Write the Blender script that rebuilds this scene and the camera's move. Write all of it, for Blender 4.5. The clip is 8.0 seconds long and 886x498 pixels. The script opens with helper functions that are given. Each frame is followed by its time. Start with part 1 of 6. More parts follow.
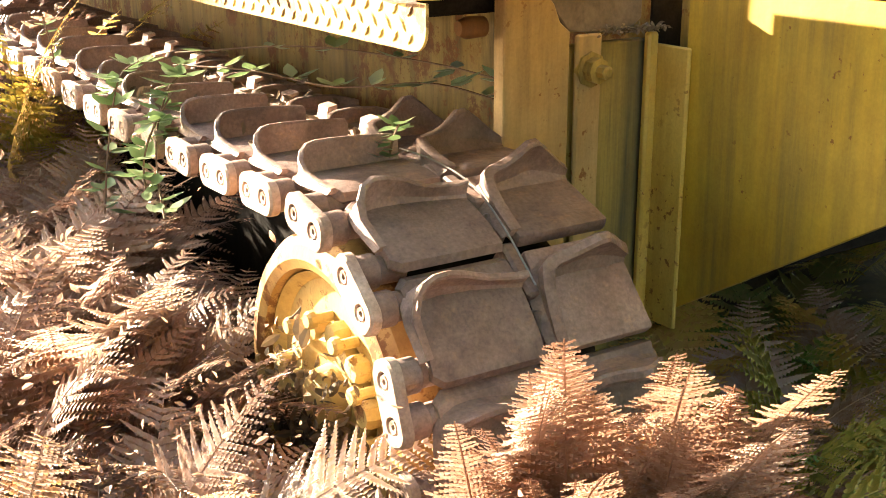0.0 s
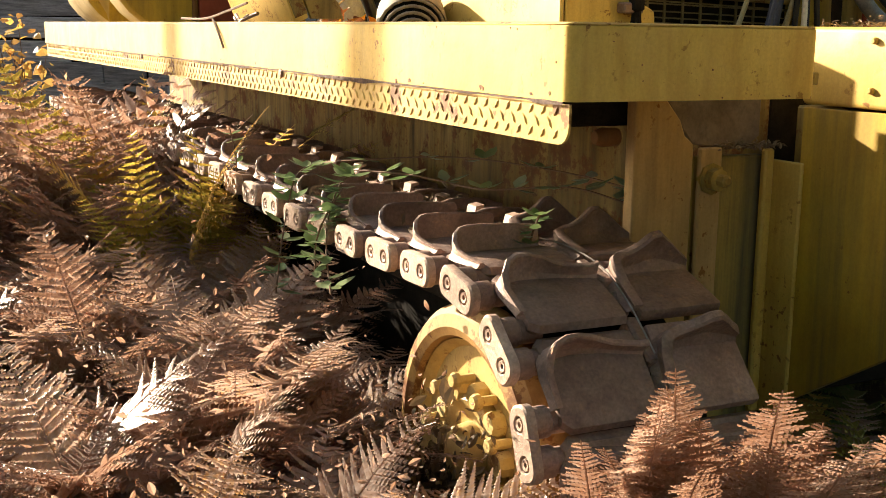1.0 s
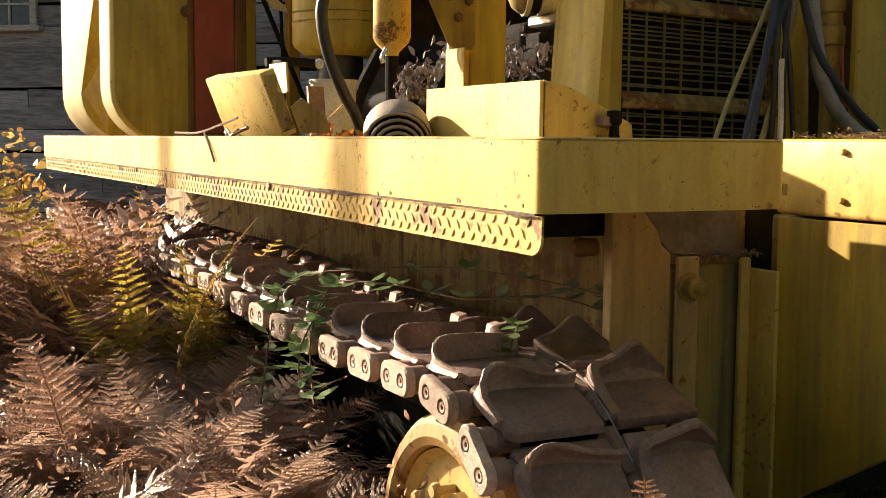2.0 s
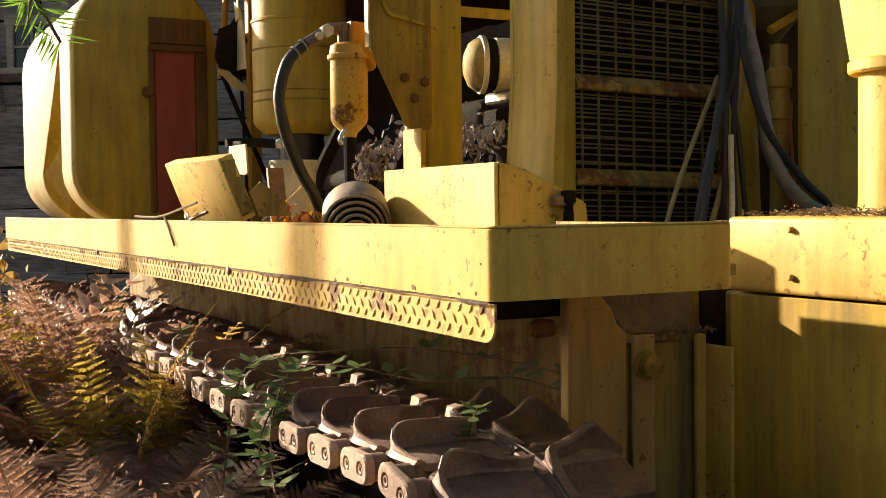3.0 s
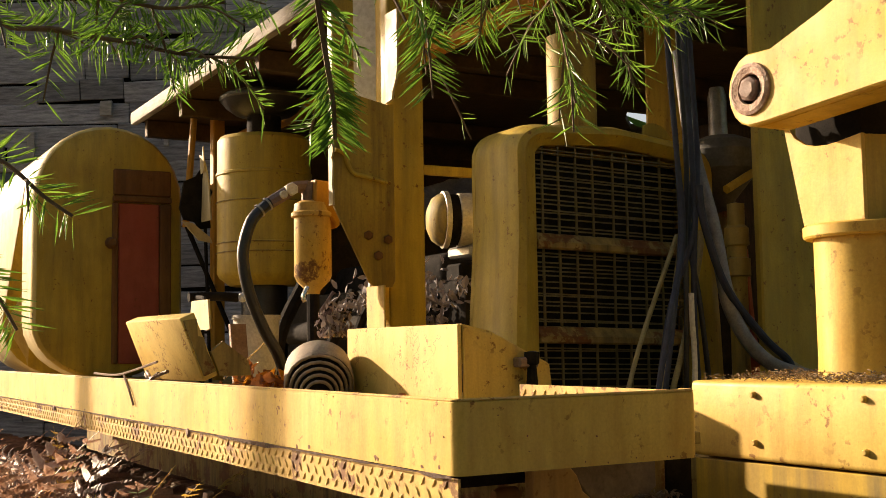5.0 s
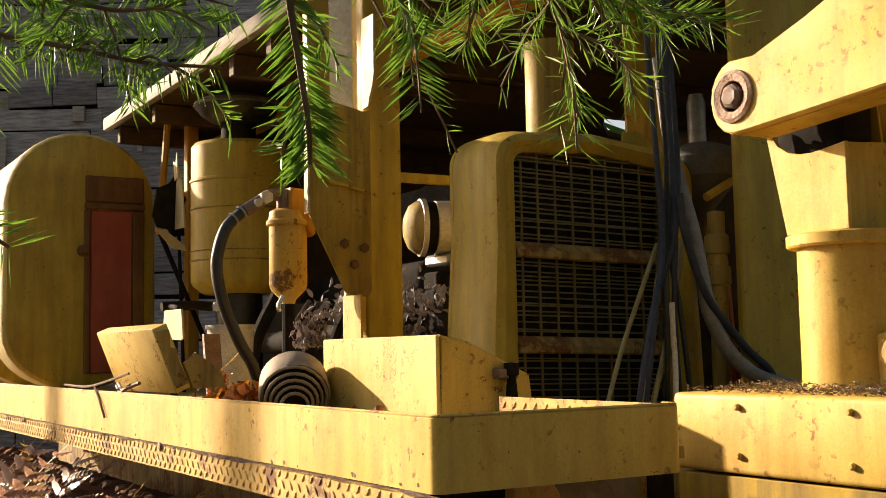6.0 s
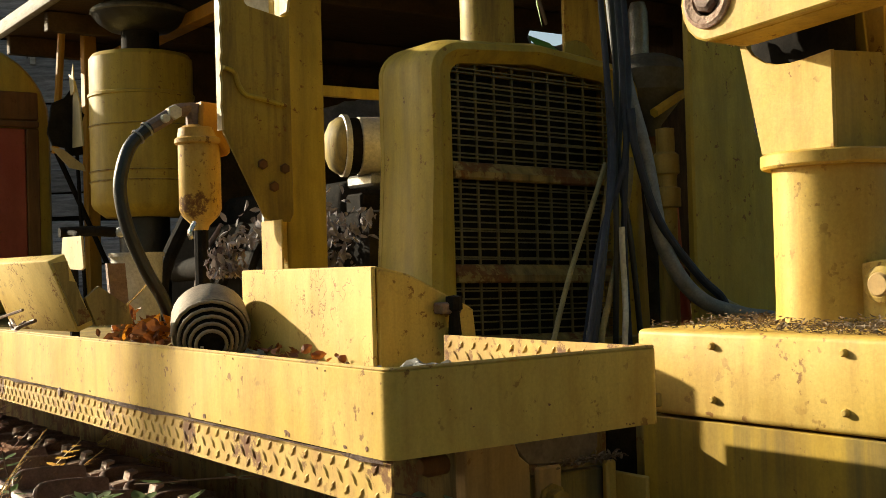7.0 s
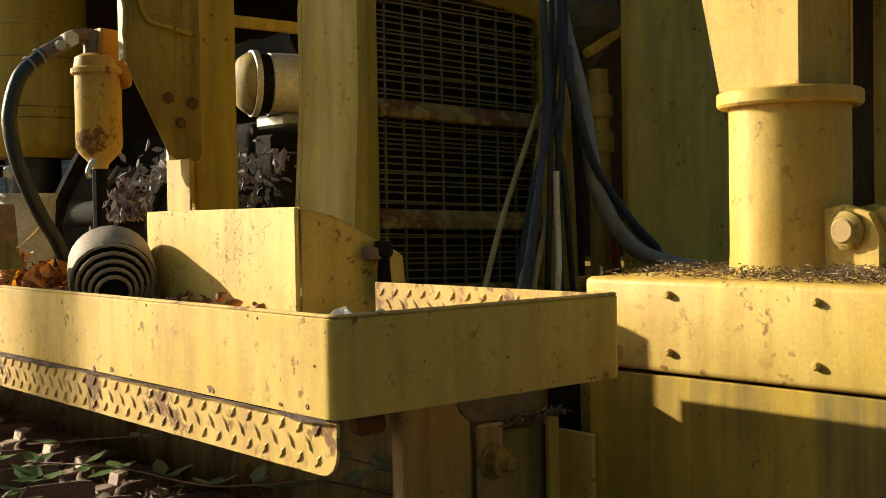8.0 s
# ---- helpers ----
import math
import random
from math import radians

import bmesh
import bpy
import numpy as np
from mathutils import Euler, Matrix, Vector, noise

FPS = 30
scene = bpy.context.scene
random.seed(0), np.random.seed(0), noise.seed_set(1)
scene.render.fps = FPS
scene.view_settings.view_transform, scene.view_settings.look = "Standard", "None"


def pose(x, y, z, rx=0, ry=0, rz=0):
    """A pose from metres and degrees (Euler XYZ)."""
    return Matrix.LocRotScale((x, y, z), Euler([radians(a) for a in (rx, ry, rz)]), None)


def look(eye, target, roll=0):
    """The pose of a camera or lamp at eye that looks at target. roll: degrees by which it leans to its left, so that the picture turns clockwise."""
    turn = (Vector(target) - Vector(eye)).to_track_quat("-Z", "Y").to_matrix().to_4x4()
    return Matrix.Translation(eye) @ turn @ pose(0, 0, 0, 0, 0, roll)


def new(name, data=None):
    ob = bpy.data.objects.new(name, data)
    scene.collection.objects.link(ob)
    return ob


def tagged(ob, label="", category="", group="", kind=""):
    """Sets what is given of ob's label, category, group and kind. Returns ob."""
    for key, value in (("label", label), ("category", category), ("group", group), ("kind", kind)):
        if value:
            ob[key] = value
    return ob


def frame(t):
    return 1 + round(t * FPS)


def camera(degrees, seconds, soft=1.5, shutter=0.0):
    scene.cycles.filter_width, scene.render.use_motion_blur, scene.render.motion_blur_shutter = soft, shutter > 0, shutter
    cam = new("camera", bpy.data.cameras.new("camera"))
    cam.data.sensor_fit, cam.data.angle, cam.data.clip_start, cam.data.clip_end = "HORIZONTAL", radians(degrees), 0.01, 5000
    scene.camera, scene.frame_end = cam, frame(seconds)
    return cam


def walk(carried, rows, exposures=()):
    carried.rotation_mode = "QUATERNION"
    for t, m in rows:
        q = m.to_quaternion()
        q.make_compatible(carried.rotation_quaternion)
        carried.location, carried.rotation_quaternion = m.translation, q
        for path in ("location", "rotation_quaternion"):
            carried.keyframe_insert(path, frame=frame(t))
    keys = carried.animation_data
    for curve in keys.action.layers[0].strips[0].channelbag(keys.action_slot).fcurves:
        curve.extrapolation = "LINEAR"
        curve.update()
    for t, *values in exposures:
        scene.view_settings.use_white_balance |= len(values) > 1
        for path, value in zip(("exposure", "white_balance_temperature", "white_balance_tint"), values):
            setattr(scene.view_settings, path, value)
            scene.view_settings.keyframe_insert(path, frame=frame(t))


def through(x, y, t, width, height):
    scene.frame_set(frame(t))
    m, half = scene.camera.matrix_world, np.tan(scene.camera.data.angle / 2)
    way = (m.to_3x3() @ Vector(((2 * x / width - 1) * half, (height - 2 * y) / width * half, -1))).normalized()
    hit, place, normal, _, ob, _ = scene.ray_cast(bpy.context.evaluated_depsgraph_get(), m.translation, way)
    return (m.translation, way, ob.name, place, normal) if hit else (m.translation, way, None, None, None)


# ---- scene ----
cam = camera(42.0, 8.0, soft=0.5)
PATH = [  # seconds, x, y, z, yaw, pitch, roll
    (0.0, -0.863, -1.378, 1.233, -33.02, -17.84, 0.28),
    (0.5, -0.977, -1.566, 1.205, -29.29, -13.67, -1.51),
    (1.0, -1.051, -1.649, 1.185, -26.31, -10.71, -0.86),
    (1.5, -1.044, -1.672, 1.191, -26.38, -7.51, -0.32),
    (2.0, -1.028, -1.695, 1.195, -26.37, -5.37, -0.53),
    (3.5, -1.011, -1.729, 1.264, -28.56, -0.68, 1.24),
    (4.0, -1.009, -1.728, 1.282, -28.59, 1.16, 1.24),
    (4.5, -1.012, -1.729, 1.289, -29.11, 3.98, 1.26),
    (6.0, -0.989, -1.679, 1.309, -30.97, 5.06, 1.11),
    (6.5, -0.932, -1.523, 1.322, -32.22, 1.74, 1.23),
    (7.0, -0.887, -1.387, 1.346, -35.53, 0.86, 1.65),
    (7.5, -0.861, -1.315, 1.361, -38.46, 1.09, 1.16),
    (8.0, -0.832, -1.177, 1.321, -40.81, -1.50, 0.96),
]
walk(cam, [(t, pose(x, y, z, 90 + pitch, roll, yaw)) for t, x, y, z, yaw, pitch, roll in PATH],
     exposures=[(0.0, 3.45, 6500, 10), (0.5, 2.60, 6500, 10), (1.0, 1.95, 6500, 10), (1.5, 1.7, 6500, 10), (2.2, 1.6, 6500, 10), (3.5, 1.2, 6900, 13),
                (4.5, 1.1, 7300, 17), (6.0, 1.18, 7050, 16), (7.0, 0.96, 6350, 2), (8.0, 0.88, 6250, 0)])

# ---------------------------------------------------------------- light
SUN_TO = Vector((-1.0, 2.1, 0.80)).normalized()
world = bpy.data.worlds.new("sky")
scene.world = world
world.use_nodes = True
wn = world.node_tree
sky = wn.nodes.new("ShaderNodeTexSky")
sky.sky_type = "NISHITA"
sky.sun_disc = False
sky.sun_elevation = math.asin(SUN_TO.z)
sky.dust_density, sky.ozone_density = 3.0, 0.4
sky.sun_rotation = math.atan2(SUN_TO.x, SUN_TO.y)
wn.links.new(sky.outputs["Color"], wn.nodes["Background"].inputs["Color"])
wn.nodes["Background"].inputs["Strength"].default_value = 0.082
sun = new("sun", bpy.data.lights.new("sun", "SUN"))
sun.data.energy, sun.data.angle, sun.data.color = 5.0, radians(0.6), (1.0, 0.84, 0.63)
sun.matrix_world = look(SUN_TO * 30, (0, 0, 0))


# ---------------------------------------------------------------- materials
def nodes_of(name):
    m = bpy.data.materials.new(name)
    m.use_nodes = True
    nt = m.node_tree
    return m, nt, nt.nodes["Principled BSDF"]


def noise_at(nt, scale, detail=5.0, stretch=(1, 1, 1), rough=0.6):
    """Noise of the place in the world, in lumps of 1 / scale metres."""
    geo = nt.nodes.new("ShaderNodeNewGeometry")
    mp = nt.nodes.new("ShaderNodeMapping")
    mp.inputs["Scale"].default_value = stretch
    n = nt.nodes.new("ShaderNodeTexNoise")
    n.inputs["Scale"].default_value, n.inputs["Detail"].default_value = scale, detail
    n.inputs["Roughness"].default_value = rough
    nt.links.new(geo.outputs["Position"], mp.inputs["Vector"])
    nt.links.new(mp.outputs["Vector"], n.inputs["Vector"])
    return n.outputs["Fac"]


def ramp(nt, fac, stops):
    r = nt.nodes.new("ShaderNodeValToRGB")
    e = r.color_ramp.elements
    while len(e) < len(stops):
        e.new(0.5)
    for el, (p, c) in zip(e, stops):
        el.position = p
        el.color = (*c, 1) if len(c) == 3 else c
    nt.links.new(fac, r.inputs["Fac"])
    return r.outputs["Color"]


def grey(v):
    return (v, v, v)


def mixed(nt, fac, a, b, how="MIX"):
    m = nt.nodes.new("ShaderNodeMix")
    m.data_type, m.blend_type = "RGBA", how
    for sock, val in ((m.inputs["Factor"], fac), (m.inputs["A"], a), (m.inputs["B"], b)):
        if hasattr(val, "links"):
            nt.links.new(val, sock)
        elif isinstance(val, (int, float)):
            sock.default_value = val
        else:
            sock.default_value = (*val, 1)
    return m.outputs["Result"]


def bumped(nt, bsdf, fac, strength, dist=0.01):
    b = nt.nodes.new("ShaderNodeBump")
    b.inputs["Strength"].default_value, b.inputs["Distance"].default_value = strength, dist
    nt.links.new(fac, b.inputs["Height"])
    nt.links.new(b.outputs["Normal"], bsdf.inputs["Normal"])


def painted(name, base, light, dark, rust=0.66, streak=0.5, rough=0.5, speck=0.70, scratch=0.0, broad=0.0):
    """Old machine enamel: faded in broad patches, streaked by rain, speckled and rubbed through to rust."""
    m, nt, b = nodes_of(name)
    fade = ramp(nt, noise_at(nt, 2.6, 4), [(0.3, base), (0.7, light)])
    stain = ramp(nt, noise_at(nt, 4.2, 9, (1, 1, 0.6), 0.68), [(0.45, grey(0)), (0.75, grey(0.65))])
    c = mixed(nt, stain, fade, (0.56 * base[0], 0.42 * base[1], 0.36 * base[2]))
    run = ramp(nt, noise_at(nt, 5.0, 6, (4.0, 4.0, 0.40), 0.65), [(0.42, grey(0)), (0.74, grey(streak))])
    c = mixed(nt, run, c, dark)
    if broad:
        sheet = ramp(nt, noise_at(nt, 2.6, 6, (3.6, 3.6, 0.15), 0.60), [(0.42, grey(0)), (0.56, grey(broad))])
        c = mixed(nt, sheet, c, (0.075, 0.068, 0.045))
    fine = ramp(nt, noise_at(nt, 150, 3), [(0.35, grey(0.92)), (0.65, grey(1.03))])
    c = mixed(nt, 1.0, c, fine, "MULTIPLY")
    rusty = ramp(nt, noise_at(nt, 8, 10, rough=0.74), [(rust, grey(0)), (rust + 0.03, grey(0.8)), (rust + 0.08, grey(1))])
    c = mixed(nt, rusty, c, mixed(nt, noise_at(nt, 40, 4), (0.050, 0.017, 0.006), (0.22, 0.080, 0.020)))
    if scratch:
        line = ramp(nt, noise_at(nt, 16, 2.5, rough=0.7), [(0.485, grey(0)), (0.497, grey(1)), (0.503, grey(1)), (0.515, grey(0))])
        where = ramp(nt, noise_at(nt, 6, 2), [(0.50, grey(0)), (0.57, grey(scratch))])
        c = mixed(nt, mixed(nt, 1.0, line, where, "MULTIPLY"), c, (0.24, 0.085, 0.018))
    pits = ramp(nt, noise_at(nt, 48, 5, rough=0.6), [(speck - 0.06, grey(0)), (speck - 0.02, grey(0.8))])
    some = ramp(nt, noise_at(nt, 7, 4), [(0.46, grey(0)), (0.60, grey(1))])
    c = mixed(nt, mixed(nt, 1.0, pits, some, "MULTIPLY"), c, (0.17, 0.060, 0.014))
    nt.links.new(c, b.inputs["Base Color"])
    nt.links.new(ramp(nt, noise_at(nt, 7, 5), [(0.3, grey(rough - 0.1)), (0.7, grey(rough + 0.2))]), b.inputs["Roughness"])
    b.inputs["Specular IOR Level"].default_value = 0.34
    bumped(nt, b, noise_at(nt, 9, 7), 0.22, 0.010)
    return m


def plain(name, a, c, scale=14, rough=0.6, metal=0.0, bump=0.3, stretch=(1, 1, 1), vary=0.0):
    """One surface in two tones, with grain; vary: how far one piece differs from the next."""
    m, nt, b = nodes_of(name)
    col = ramp(nt, noise_at(nt, scale, 6, stretch), [(0.3, a), (0.7, c)])
    fine = ramp(nt, noise_at(nt, scale * 9, 3, stretch), [(0.3, grey(0.75)), (0.7, grey(1.1))])
    col = mixed(nt, 1.0, col, fine, "MULTIPLY")
    if vary:
        info = nt.nodes.new("ShaderNodeObjectInfo")
        tone = ramp(nt, info.outputs["Random"], [(0.0, grey(1 - vary)), (1.0, grey(1 + vary * 0.6))])
        col = mixed(nt, 1.0, col, tone, "MULTIPLY")
    nt.links.new(col, b.inputs["Base Color"])
    b.inputs["Roughness"].default_value, b.inputs["Metallic"].default_value = rough, metal
    bumped(nt, b, noise_at(nt, scale * 3, 6, stretch), bump, 0.006)
    return m


def leafy(name, tones, rough=0.55, through=0.35):
    """Leaves: each island and each plant has its own tone, and light shines through."""
    m, nt, b = nodes_of(name)
    geo = nt.nodes.new("ShaderNodeNewGeometry")
    info = nt.nodes.new("ShaderNodeObjectInfo")
    add = nt.nodes.new("ShaderNodeMath")
    add.operation = "MULTIPLY_ADD"
    add.inputs[1].default_value = 0.45
    nt.links.new(geo.outputs["Random Per Island"], add.inputs[0])
    half = nt.nodes.new("ShaderNodeMath")
    half.operation = "MULTIPLY"
    half.inputs[1].default_value = 0.55
    nt.links.new(info.outputs["Random"], half.inputs[0])
    nt.links.new(half.outputs[0], add.inputs[2])
    n = len(tones) - 1
    col = ramp(nt, add.outputs[0], [(i / n, c) for i, c in enumerate(tones)])
    nt.links.new(col, b.inputs["Base Color"])
    b.inputs["Roughness"].default_value = rough
    tr = nt.nodes.new("ShaderNodeBsdfTranslucent")
    nt.links.new(col, tr.inputs["Color"])
    mx = nt.nodes.new("ShaderNodeMixShader")
    mx.inputs["Fac"].default_value = through
    nt.links.new(b.outputs["BSDF"], mx.inputs[1])
    nt.links.new(tr.outputs["BSDF"], mx.inputs[2])
    nt.links.new(mx.outputs["Shader"], nt.nodes["Material Output"].inputs["Surface"])
    return m


YELLOW = painted("yellow_paint", (0.60, 0.395, 0.060), (0.70, 0.50, 0.140), (0.38, 0.22, 0.045), rust=0.69, streak=0.65, speck=0.65, scratch=0.12)
OLD_YELLOW = painted("dull_yellow_paint", (0.44, 0.305, 0.035), (0.53, 0.375, 0.058), (0.21, 0.145, 0.035), rust=0.64, streak=0.7, speck=0.67)
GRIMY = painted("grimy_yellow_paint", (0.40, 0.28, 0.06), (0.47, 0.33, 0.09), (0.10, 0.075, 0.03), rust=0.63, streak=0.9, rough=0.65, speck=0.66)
STREAKED = painted("streaked_yellow_paint", (0.47, 0.30, 0.025), (0.54, 0.36, 0.045), (0.18, 0.125, 0.035), rust=0.72, streak=0.6, rough=0.5, speck=0.72, broad=0.6)
DARK_STREAKED = painted("sooty_yellow_paint", (0.33, 0.24, 0.06), (0.40, 0.29, 0.08), (0.11, 0.09, 0.05), rust=0.68, streak=0.9, rough=0.65, speck=0.70, broad=0.9)
STAINED_SHADED = painted("stained_plate_paint", (0.37, 0.25, 0.036), (0.43, 0.30, 0.05), (0.11, 0.062, 0.022), rust=0.62, streak=0.95, rough=0.55, speck=0.65)
UMBER = painted("rust_stained_paint", (0.17, 0.075, 0.022), (0.24, 0.11, 0.03), (0.07, 0.035, 0.014), rust=0.60, streak=0.8, rough=0.7)
PLATE = painted("worn_plate_paint", (0.58, 0.39, 0.095), (0.67, 0.465, 0.145), (0.32, 0.155, 0.055), rust=0.55, streak=0.65, speck=0.64)
SCRATCHED = painted("scratched_yellow_paint", (0.66, 0.45, 0.10), (0.75, 0.56, 0.19), (0.46, 0.26, 0.04), rust=0.70, streak=0.35, speck=0.66, scratch=0.9)
# Paler cream puts sunlight into the colour of side-facing sheets.
SUNLIT = painted("faded_cream_paint", (0.50, 0.39, 0.17), (0.60, 0.50, 0.29), (0.30, 0.22, 0.10), rust=0.70, streak=0.5, speck=0.69)
# Dirt and shade together in one dark paint.
DIRTY_SHADED = painted("mud_stained_paint", (0.27, 0.18, 0.05), (0.38, 0.27, 0.09), (0.06, 0.042, 0.02), rust=0.53, streak=1.0, rough=0.75, speck=0.64)
BEIGE = painted("chalky_yellow_paint", (0.43, 0.28, 0.10), (0.52, 0.37, 0.18), (0.17, 0.12, 0.065), rust=0.63, streak=0.75, rough=0.65, speck=0.66)
WHEELP = painted("dusty_wheel_paint", (0.50, 0.35, 0.11), (0.62, 0.47, 0.22), (0.22, 0.13, 0.06), rust=0.57, streak=0.4, speck=0.65)
RIMP = painted("rusty_rim_paint", (0.36, 0.20, 0.065), (0.50, 0.33, 0.12), (0.16, 0.08, 0.035), rust=0.52, streak=0.6, speck=0.62)
CHIPPED = painted("chipped_yellow_paint", (0.60, 0.35, 0.035), (0.70, 0.50, 0.17), (0.30, 0.16, 0.04), rust=0.555, streak=0.5, speck=0.64)
ORANGE = painted("orange_paint", (0.55, 0.25, 0.02), (0.62, 0.32, 0.04), (0.25, 0.12, 0.02), rust=0.62)
RED = painted("faded_red_paint", (0.34, 0.06, 0.035), (0.42, 0.10, 0.06), (0.18, 0.04, 0.02), rust=0.74, streak=0.3)
def rusted(name, low, high, bright, dark):
    """Old bare steel: brown in clouds, with orange blooms, dark oily stains and pitted skin."""
    m, nt, b = nodes_of(name)
    col = ramp(nt, noise_at(nt, 11, 7, rough=0.68), [(0.3, low), (0.7, high)])
    bloom = ramp(nt, noise_at(nt, 26, 8, rough=0.7), [(0.56, grey(0)), (0.66, grey(0.7))])
    col = mixed(nt, bloom, col, bright)
    oily = ramp(nt, noise_at(nt, 6, 6, rough=0.62), [(0.52, grey(0)), (0.66, grey(0.75))])
    col = mixed(nt, oily, col, dark)
    info = nt.nodes.new("ShaderNodeObjectInfo")
    col = mixed(nt, 1.0, col, ramp(nt, info.outputs["Random"], [(0.0, grey(0.78)), (1.0, grey(1.12))]), "MULTIPLY")
    col = mixed(nt, 1.0, col, ramp(nt, noise_at(nt, 140, 3), [(0.3, grey(0.74)), (0.7, grey(1.14))]), "MULTIPLY")
    nt.links.new(col, b.inputs["Base Color"])
    nt.links.new(ramp(nt, noise_at(nt, 20, 5), [(0.3, grey(0.42)), (0.7, grey(0.78))]), b.inputs["Roughness"])
    b.inputs["Metallic"].default_value = 0.1
    bumped(nt, b, noise_at(nt, 38, 8, rough=0.68), 0.75, 0.006)
    return m


RUST = rusted("rusty_steel", (0.17, 0.100, 0.078), (0.32, 0.215, 0.172), (0.36, 0.21, 0.13), (0.105, 0.068, 0.055))
RUBBED = rusted("rubbed_steel", (0.34, 0.22, 0.165), (0.50, 0.37, 0.295), (0.44, 0.27, 0.16), (0.22, 0.14, 0.105))
# Near black and dull, so iron meant to lie in shade stays dark.
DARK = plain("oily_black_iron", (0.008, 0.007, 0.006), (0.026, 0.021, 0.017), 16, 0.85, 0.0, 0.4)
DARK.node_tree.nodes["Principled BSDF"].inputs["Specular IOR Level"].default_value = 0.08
RUBBER = plain("black_rubber", (0.010, 0.010, 0.011), (0.026, 0.026, 0.028), 30, 0.42, 0, 0.3)
BLUE_RUBBER = plain("dusty_blue_rubber", (0.010, 0.013, 0.026), (0.026, 0.033, 0.062), 20, 0.68, 0, 0.2)
TAN_RUBBER = plain("dusty_tan_hose", (0.22, 0.17, 0.07), (0.38, 0.30, 0.13), 20, 0.6, 0, 0.2)
GREY_HOSE = plain("grey_hose", (0.12, 0.12, 0.13), (0.26, 0.25, 0.255), 20, 0.55, 0, 0.2)
WHITE = plain("dirty_white_plastic", (0.36, 0.36, 0.35), (0.58, 0.57, 0.54), 12, 0.5, 0, 0.2)
CHROME = plain("bright_tin", (0.62, 0.58, 0.52), (0.8, 0.76, 0.70), 16, 0.25, 0.8, 0.2)
PALETIN = plain("pale_painted_tin", (0.52, 0.46, 0.36), (0.74, 0.68, 0.58), 10, 0.4, 0.1, 0.2)
STEEL = plain("dull_steel", (0.20, 0.19, 0.18), (0.36, 0.34, 0.31), 22, 0.4, 0.6, 0.3)
MESH = plain("grille_wire", (0.10, 0.075, 0.027), (0.20, 0.15, 0.055), 30, 0.55, 0.2, 0.3)
BOARD = plain("weathered_board", (0.13, 0.125, 0.13), (0.42, 0.40, 0.41), 5, 0.85, 0, 0.7, (1.0, 1.0, 9.0), vary=0.45)
ROOFWOOD = plain("brown_underside", (0.045, 0.025, 0.010), (0.11, 0.062, 0.024), 7, 0.8, 0, 0.4, (1, 6, 1))
EAVE = plain("pale_weathered_eave", (0.24, 0.21, 0.17), (0.42, 0.38, 0.33), 9, 0.8, 0, 0.4, (1, 1, 4))
SOIL = plain("leaf_litter_soil", (0.03, 0.02, 0.012), (0.13, 0.085, 0.045), 9, 0.95, 0, 1.0)
BARK = plain("fir_bark", (0.05, 0.034, 0.022), (0.16, 0.11, 0.07), 12, 0.9, 0, 1.0, (3, 3, 0.6))
TWIG = plain("brown_twig", (0.10, 0.055, 0.03), (0.22, 0.13, 0.08), 30, 0.8, 0, 0.4)
BRACKEN = leafy("dead_bracken", [(0.23, 0.120, 0.072), (0.35, 0.200, 0.130), (0.43, 0.275, 0.20), (0.47, 0.35, 0.285), (0.46, 0.25, 0.085)], 0.36, 0.46)
YELLOWING = leafy("yellowing_bracken", [(0.22, 0.23, 0.04), (0.40, 0.33, 0.06), (0.55, 0.40, 0.09), (0.58, 0.36, 0.12), (0.42, 0.22, 0.06)])
GREENFERN = leafy("green_fern", [(0.08, 0.14, 0.03), (0.14, 0.22, 0.045), (0.30, 0.25, 0.09), (0.19, 0.22, 0.06)])
VINE = leafy("green_vine_leaf", [(0.08, 0.14, 0.05), (0.16, 0.24, 0.09), (0.34, 0.40, 0.25)], 0.28, 0.3)
NEEDLE = leafy("fir_needle", [(0.06, 0.14, 0.02), (0.13, 0.26, 0.03), (0.22, 0.36, 0.05)], 0.35, 0.5)
PALESHEET = plain("pale_blue_grey_sheet", (0.55, 0.58, 0.62), (0.76, 0.78, 0.80), 6, 0.5, 0, 0.2)
TARP = plain("grey_blue_tarpaulin", (0.16, 0.165, 0.21), (0.34, 0.345, 0.42), 7, 0.7, 0, 0.6)
GREYLEAF = leafy("grey_dead_leaf", [(0.05, 0.045, 0.05), (0.13, 0.11, 0.115), (0.24, 0.21, 0.215)], 0.7, 0.1)
LITTER = leafy("dry_litter", [(0.07, 0.048, 0.032), (0.16, 0.11, 0.065), (0.32, 0.24, 0.155), (0.46, 0.37, 0.27)], 0.8, 0.1)
ORANGELEAF = leafy("orange_leaf", [(0.10, 0.045, 0.02), (0.30, 0.09, 0.015), (0.55, 0.20, 0.02)], 0.5, 0.3)


# ---------------------------------------------------------------- building helpers
def part(name, bm, material, parent, label="", smooth=30):
    me = bpy.data.meshes.new(name)
    bm.normal_update()
    if smooth:
        for f in bm.faces:
            f.smooth = True
        lim = radians(smooth)
        for e in bm.edges:
            if len(e.link_faces) != 2 or e.calc_face_angle(0) > lim:
                e.smooth = False
    bm.to_mesh(me)
    bm.free()
    me.materials.append(material)
    ob = new(name, me)
    ob.parent = parent
    if label:
        tagged(ob, label=label)
    return ob


def again(ob, m, parent=None):
    """Another piece on the same mesh."""
    o = new(ob.name.split(".")[0], ob.data)
    o.parent = parent or ob.parent
    o.matrix_basis = m
    if "label" in ob:
        o["label"] = ob["label"]
    return o


